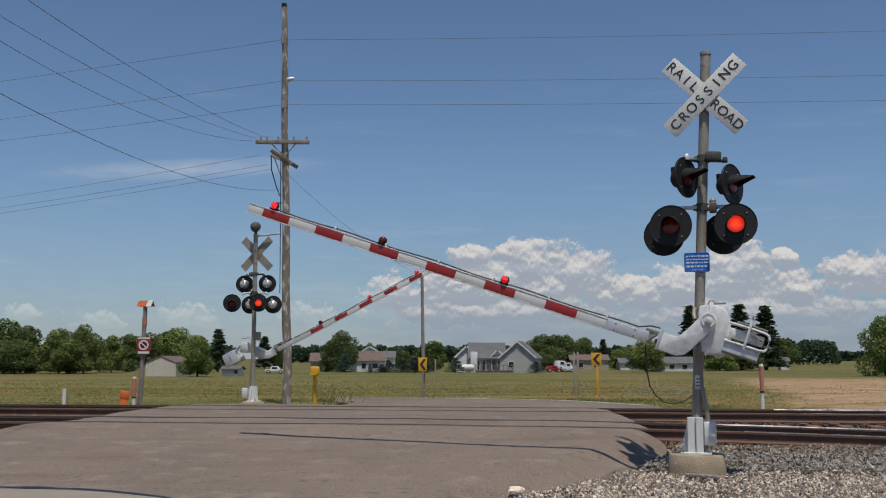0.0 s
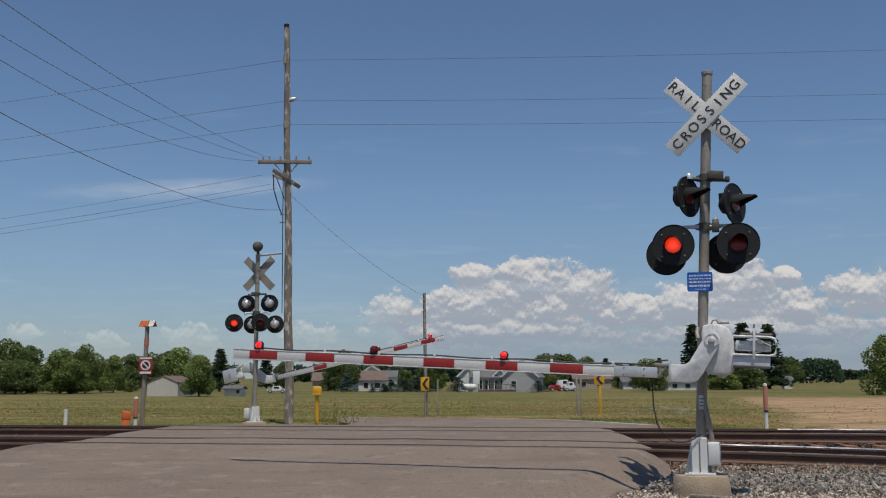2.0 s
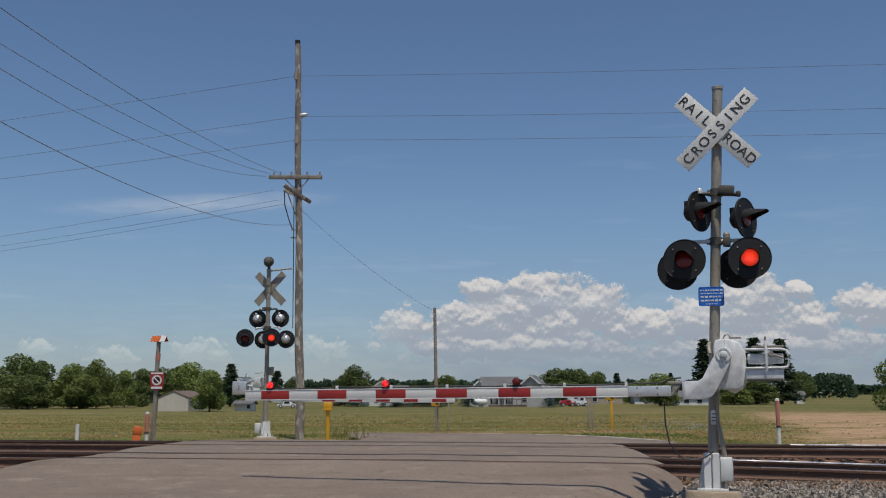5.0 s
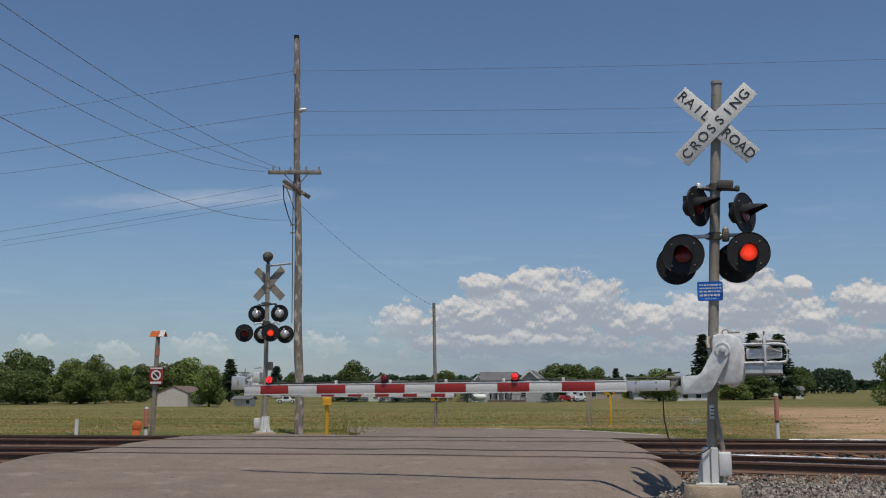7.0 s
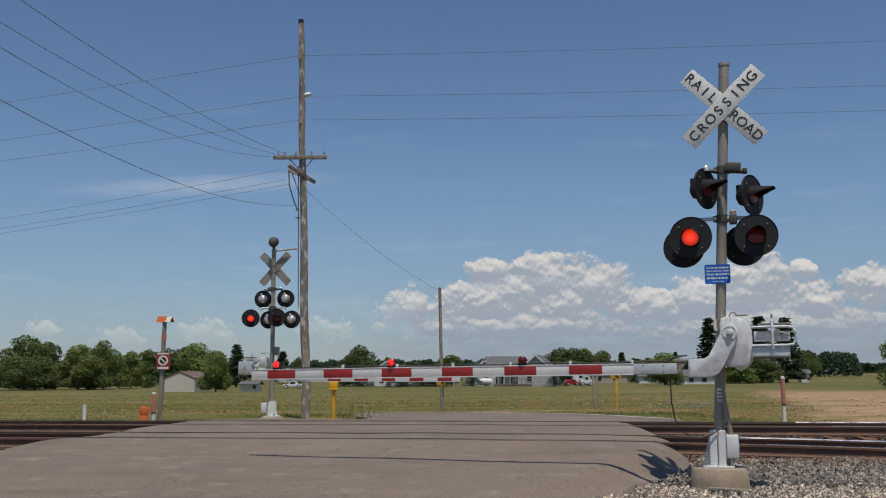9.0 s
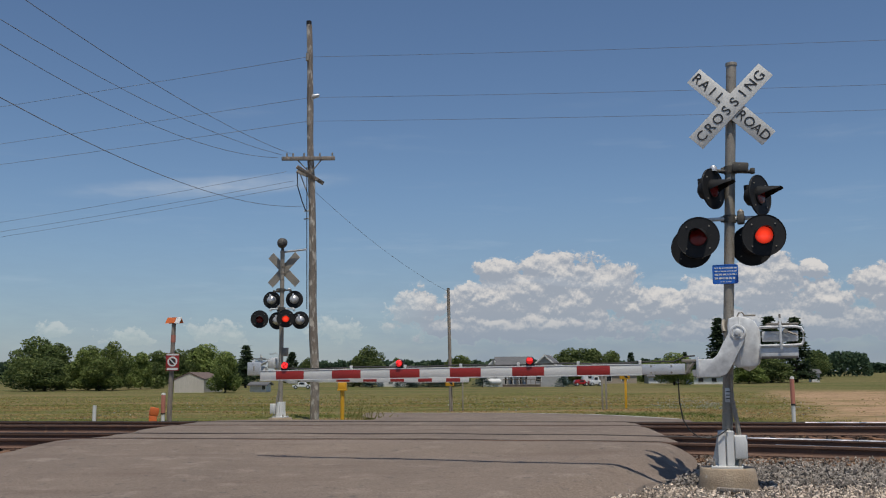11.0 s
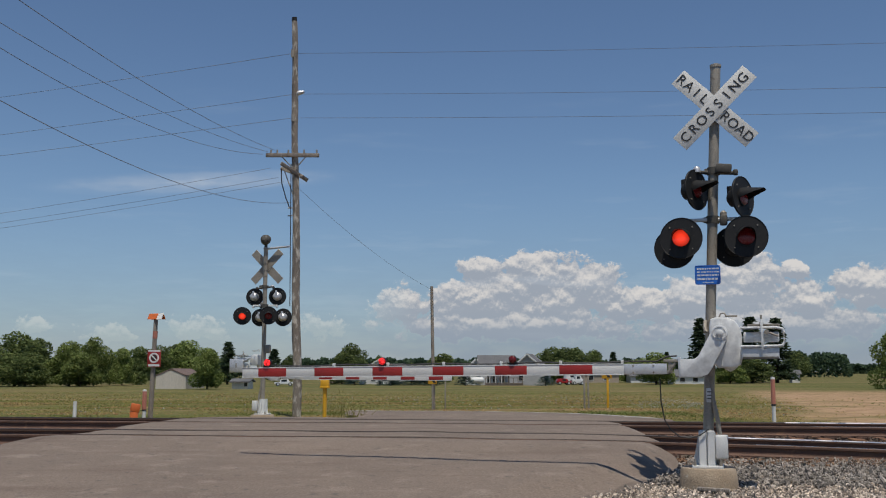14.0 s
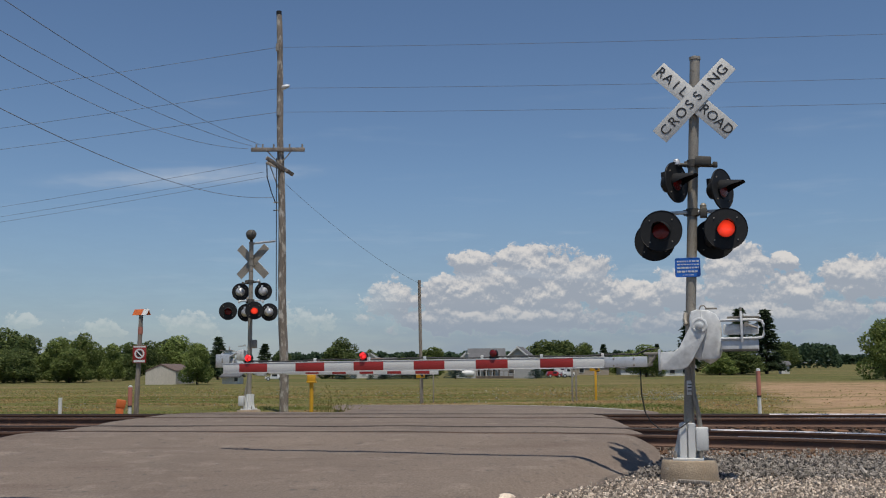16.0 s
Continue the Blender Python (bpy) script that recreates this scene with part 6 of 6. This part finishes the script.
def flowers(count, seed, region):
    rng = np.random.default_rng(seed)
    verts, faces = [], []
    while count > 0:
        x, y = rng.uniform(region[0], region[1]), rng.uniform(region[2], region[3])
        if not off_road(x, y) or noise.noise((x * 0.5, y * 0.5, 7)) < 0.05:
            count -= 0.1
            continue
        z = ground_z(x, y) + rng.uniform(0.15, 0.42)
        s = rng.uniform(0.015, 0.035)
        i = len(verts)
        verts += [(x - s, y, z), (x, y - s, z + s * 0.4), (x + s, y, z), (x, y + s, z + s * 0.4), (x, y, z - s)]
        faces += [(i, i + 1, i + 2, i + 3), (i, i + 1, i + 4), (i + 1, i + 2, i + 4)]
        count -= 1
    tagged(raw("wild_flowers", verts, faces, FLOWER), "small white wild flowers in the grass", "flowers", kind="stuff")


flowers(420, 6, (-12, 14, 27.5, 55))
flowers(260, 9, (6.4, 9.2, 34.5, 40))


# ---- clouds: a plain far backdrop of sky ----
def cloud_backdrop():
    m = bpy.data.materials.new("cumulus_sky")
    m.use_nodes = True
    nt = m.node_tree
    nt.nodes.remove(nt.nodes["Principled BSDF"])
    uv = nt.nodes.new("ShaderNodeUVMap").outputs["UV"]  # degrees of bearing and elevation

    def math_node(op, a, b=0.0, c=0.0):
        n = nt.nodes.new("ShaderNodeMath")
        n.operation = op
        for s, v in zip(n.inputs, (a, b, c)):
            if isinstance(v, (int, float)):
                s.default_value = v
            else:
                nt.links.new(v, s)
        return n.outputs[0]

    def fbm(vec, scale, detail, rough=0.55):
        n = nt.nodes.new("ShaderNodeTexNoise")
        n.inputs["Scale"].default_value, n.inputs["Detail"].default_value, n.inputs["Roughness"].default_value = scale, detail, rough
        nt.links.new(vec, n.inputs["Vector"])
        return n.outputs["Fac"]

    def shifted(du, dv, su=1.0, sv=1.0):
        n = nt.nodes.new("ShaderNodeMapping")
        n.inputs["Location"].default_value = (du, dv, 0)
        n.inputs["Scale"].default_value = (su, sv, 1)
        nt.links.new(uv, n.inputs["Vector"])
        return n.outputs["Vector"]

    # bearing, elevation and half-sizes of each heap
    blobs = [(-2.9, 3.7, 1.5, 1.1), (1.4, 4.0, 2.6, 1.2), (1.6, 5.9, 1.2, 0.65), (4.9, 5.4, 2.2, 1.4), (3.2, 4.6, 2.4, 1.3), (7.8, 4.8, 2.0, 1.5), (5.8, 3.9, 2.6, 1.3), (10.8, 3.5, 2.0, 1.1), (13.4, 4.0, 1.5, 1.3),
             (16.3, 4.7, 2.1, 1.7), (19.0, 5.5, 0.7, 0.5), (19.6, 3.7, 1.3, 1.0), (22.8, 4.5, 1.9, 1.1), (25.3, 4.3, 1.9, 1.1), (3.5, 2.6, 7.0, 0.9), (17, 2.5, 7.0, 0.9),
             (-22.8, 2.3, 1.7, 0.9), (-19.1, 2.1, 1.9, 1.2), (-14.2, 2.3, 3.2, 1.1), (-7.8, 2.6, 3.4, 1.4), (30, 4, 3, 1.6), (-34, 3, 4, 1.2), (40, 5, 4, 1.8)]

    def puffs(dv):
        """Rounded heaps: small cells upon larger ones."""
        n = nt.nodes.new("ShaderNodeTexVoronoi")
        n.feature, n.normalize = "SMOOTH_F1", True
        n.inputs["Scale"].default_value, n.inputs["Detail"].default_value = 0.95, 3.0
        n.inputs["Roughness"].default_value, n.inputs["Lacunarity"].default_value, n.inputs["Smoothness"].default_value = 0.55, 2.3, 0.35
        bend = nt.nodes.new("ShaderNodeTexNoise")
        bend.inputs["Scale"].default_value, bend.inputs["Detail"].default_value = 1.3, 4
        at = shifted(5, dv, 1.0, 1.15)
        nt.links.new(at, bend.inputs["Vector"])
        off = nt.nodes.new("ShaderNodeVectorMath")
        off.operation = "MULTIPLY_ADD"
        nt.links.new(bend.outputs["Color"], off.inputs[0])
        off.inputs[1].default_value = (0.9, 0.9, 0)
        nt.links.new(at, off.inputs[2])
        nt.links.new(off.outputs[0], n.inputs["Vector"])
        return n.outputs["Distance"]

    def density(dv):
        warp = fbm(shifted(3, dv, 1.0, 1.3), 0.7, 4)
        best = None
        for u0, v0, ru, rv in blobs:
            mp = nt.nodes.new("ShaderNodeMapping")
            mp.inputs["Location"].default_value = (-u0 / ru, (-v0 + dv) / rv, 0)
            mp.inputs["Scale"].default_value = (1 / ru, 1 / rv, 1)
            nt.links.new(uv, mp.inputs["Vector"])
            ln = nt.nodes.new("ShaderNodeVectorMath")
            ln.operation = "LENGTH"
            nt.links.new(mp.outputs["Vector"], ln.inputs[0])
            d = math_node("SUBTRACT", 0.42 if -25 < u0 < -5 else 1.0, ln.outputs["Value"])
            best = d if best is None else math_node("MAXIMUM", best, d)
        best = math_node("MAXIMUM", best, -1.5)
        fine = fbm(shifted(9, dv, 1.0, 1.2), 4.5, 5, 0.6)
        s = math_node("MULTIPLY_ADD", math_node("SUBTRACT", warp, 0.5), 1.3, best)
        s = math_node("MULTIPLY_ADD", math_node("SUBTRACT", 0.36, puffs(dv)), 1.9, s)
        return math_node("MULTIPLY_ADD", math_node("SUBTRACT", fine, 0.5), 0.35, s)

    d0, d1 = density(0.0), density(0.30)
    alpha = nt.nodes.new("ShaderNodeMapRange")
    alpha.interpolation_type = "SMOOTHSTEP"
    alpha.inputs["From Min"].default_value, alpha.inputs["From Max"].default_value = -0.08, 0.16
    nt.links.new(d0, alpha.inputs["Value"])
    lit = nt.nodes.new("ShaderNodeMapRange")
    lit.interpolation_type = "SMOOTHSTEP"
    lit.inputs["From Min"].default_value, lit.inputs["From Max"].default_value = -0.14, 0.54
    nt.links.new(math_node("SUBTRACT", d0, d1), lit.inputs["Value"])
    shade = mix(nt, lit.outputs["Result"], (0.325, 0.36, 0.42), (0.68, 0.65, 0.625))
    up = nt.nodes.new("ShaderNodeSeparateXYZ")
    nt.links.new(uv, up.inputs[0])
    clear = nt.nodes.new("ShaderNodeMapRange")
    clear.inputs["From Min"].default_value, clear.inputs["From Max"].default_value = 1.2, 3.6
    nt.links.new(up.outputs["Y"], clear.inputs["Value"])
    shade = mix(nt, clear.outputs["Result"], (0.265, 0.32, 0.40), shade)
    # low hazy deck that pales towards the horizon
    sep = nt.nodes.new("ShaderNodeSeparateXYZ")
    nt.links.new(uv, sep.inputs[0])
    low = nt.nodes.new("ShaderNodeMapRange")
    low.inputs["From Min"].default_value, low.inputs["From Max"].default_value = 11.5, 1.0
    nt.links.new(sep.outputs["Y"], low.inputs["Value"])
    east = nt.nodes.new("ShaderNodeMapRange")
    east.inputs["From Min"].default_value, east.inputs["From Max"].default_value = -9, 2
    east.inputs["To Min"].default_value = 0.72
    nt.links.new(sep.outputs["X"], east.inputs["Value"])
    streak = nt.nodes.new("ShaderNodeMapRange")
    streak.inputs["From Min"].default_value, streak.inputs["From Max"].default_value = 0.34, 0.62
    nt.links.new(fbm(shifted(1, 2, 0.45, 1.6), 1.0, 7), streak.inputs["Value"])
    deck = math_node("MULTIPLY", math_node("MULTIPLY", low.outputs["Result"], east.outputs["Result"]), math_node("MULTIPLY_ADD", streak.outputs["Result"], 0.16, 0.72))
    # thin high streaks
    high = nt.nodes.new("ShaderNodeMapRange")
    high.inputs["From Min"].default_value, high.inputs["From Max"].default_value = 0.55, 0.8
    nt.links.new(fbm(shifted(4, 1, 0.12, 0.9), 1.0, 6), high.inputs["Value"])
    cirrus = math_node("MULTIPLY", high.outputs["Result"], 0.22)
    mp = nt.nodes.new("ShaderNodeMapping")
    mp.vector_type = "TEXTURE"
    mp.inputs["Location"].default_value = (-14.5, 10.5, 0)
    mp.inputs["Rotation"].default_value = (0, 0, radians(4.5))
    mp.inputs["Scale"].default_value = (9.5, 0.75, 1)
    nt.links.new(uv, mp.inputs["Vector"])
    ln = nt.nodes.new("ShaderNodeVectorMath")
    ln.operation = "LENGTH"
    nt.links.new(mp.outputs["Vector"], ln.inputs[0])
    wisp = math_node("MAXIMUM", math_node("SUBTRACT", 1.0, ln.outputs["Value"]), 0.0)
    wisp = math_node("MULTIPLY", wisp, math_node("MULTIPLY", fbm(shifted(2, 6, 0.5, 2.0), 1.2, 6), 0.95))
    veil = math_node("MAXIMUM", deck, math_node("MAXIMUM", cirrus, wisp))
    west = nt.nodes.new("ShaderNodeMapRange")
    west.inputs["From Min"].default_value, west.inputs["From Max"].default_value = -7, -2
    west.inputs["To Min"].default_value = 0.45
    nt.links.new(sep.outputs["X"], west.inputs["Value"])
    solid = math_node("MULTIPLY", alpha.outputs["Result"], west.outputs["Result"])
    haze = mix(nt, low.outputs["Result"], (0.165, 0.285, 0.465), (0.225, 0.285, 0.378))
    col = mix(nt, alpha.outputs["Result"], haze, shade)
    bright = math_node("MINIMUM", math_node("MAXIMUM", math_node("MULTIPLY", cirrus, 4.0), math_node("MULTIPLY", wisp, 6.0)), 1.0)
    bright = math_node("MULTIPLY", bright, math_node("SUBTRACT", 1.0, math_node("MULTIPLY", low.outputs["Result"], low.outputs["Result"])))
    col = mix(nt, bright, col, (0.50, 0.55, 0.62))
    a = math_node("MAXIMUM", solid, veil)
    fade = nt.nodes.new("ShaderNodeMapRange")
    fade.inputs["From Min"].default_value, fade.inputs["From Max"].default_value = 17.5, 13
    nt.links.new(sep.outputs["Y"], fade.inputs["Value"])
    a = math_node("MULTIPLY", a, fade.outputs["Result"])
    a = math_node("MULTIPLY", a, 0.95)
    em = nt.nodes.new("ShaderNodeEmission")
    nt.links.new(col, em.inputs["Color"])
    tr = nt.nodes.new("ShaderNodeBsdfTransparent")
    mx = nt.nodes.new("ShaderNodeMixShader")
    nt.links.new(a, mx.inputs["Fac"])
    nt.links.new(tr.outputs["BSDF"], mx.inputs[1])
    nt.links.new(em.outputs["Emission"], mx.inputs[2])
    nt.links.new(mx.outputs["Shader"], nt.nodes["Material Output"].inputs["Surface"])
    R = 2900
    verts, faces, uvs = [], [], []
    us = list(range(-180, 181, 4))
    vs = [-0.05, 2, 4, 6, 8, 10, 12, 14, 16, 18]
    for u in us:
        for v in vs:
            verts.append((R * math.sin(radians(u)), R * math.cos(radians(u)), 1.5 + R * math.tan(radians(v))))
    n = len(vs)
    for i in range(len(us) - 1):
        for j in range(n - 1):
            faces.append((i * n + j, (i + 1) * n + j, (i + 1) * n + j + 1, i * n + j + 1))
            uvs += [(us[i], vs[j]), (us[i + 1], vs[j]), (us[i + 1], vs[j + 1]), (us[i], vs[j + 1])]
    ob = raw("backdrop", verts, faces, m)
    layer = ob.data.uv_layers.new(name="bearing")
    for k, q in enumerate(uvs):
        layer.data[k].uv = q
    tagged(ob, "blue summer sky with white cumulus clouds", "sky", kind="structure")


cloud_backdrop()


# ---- what moves: both gates come down, the lamps flash in turn ----
def motions():
    def gate_rows(hub, degrees):
        return [(t, pose(*hub, 0, a, 0)) for t, a in degrees]

    walk(near[1], gate_rows(near[3], [(0, 18.7), (0.5, 14.7), (1.0, 10.6), (1.5, 6.6), (2.0, 2.8), (2.35, 0.3), (2.6, -0.4), (3.0, -0.5), (16.0, -0.5)]))
    walk(far[1], gate_rows(far[3], [(0, 25.7), (0.5, 22.3), (1.0, 19.1), (1.5, 15.5), (2.0, 12.4), (2.5, 9.6), (3.0, 6.7), (3.5, 4.4), (4.0, 2.2), (4.5, 0.4), (4.9, -0.2), (16.0, -0.2)]))
    # the hanging cable comes down with the root of the boom
    walk(ca, [(t, pose(2.49 + dx, 12.1, 1.36 + dz)) for t, dx, dz in ((0, -0.04, 0.25), (0.5, -0.03, 0.19), (1.0, -0.02, 0.135), (1.5, -0.01, 0.08), (2.0, 0.0, 0.03), (2.5, 0.0, 0.0), (16.0, 0.0, 0.0))])
    # lamp changes: every 0.611 s
    turns = [0.19 + 0.6108 * k for k in range(27)]

    early = [t - 0.11 - 0.006 * t for t in turns]  # the boom lamps change a little ahead

    def flash(ob, first, out, turns=turns):
        """Steps a glowing lens forward when lit and back behind the dark glass when not."""
        rows = [(0.0, first)]
        now = first
        for t in turns:
            if t + 0.05 > 16:
                break
            rows.append((max(0.034, t - 0.06), now))
            now = not now
            rows.append((t + 0.06, now))
        rows.append((16.0, now))
        walk(ob, [(t, pose(0, out if on else -out * 0.45, 0)) for t, on in rows])

    for sig, back in ((near, -1), (far, -1)):
        flash(sig[2]["right"], True, -0.016)
        flash(sig[2]["left"], False, -0.016)
    flash(near[2]["lamp2"], True, -0.006, early)
    flash(near[2]["lamp1"], False, -0.006, early)
    flash(far[2]["lamp1"], True, 0.006, early)
    flash(far[2]["lamp2"], False, 0.006, early)


motions()
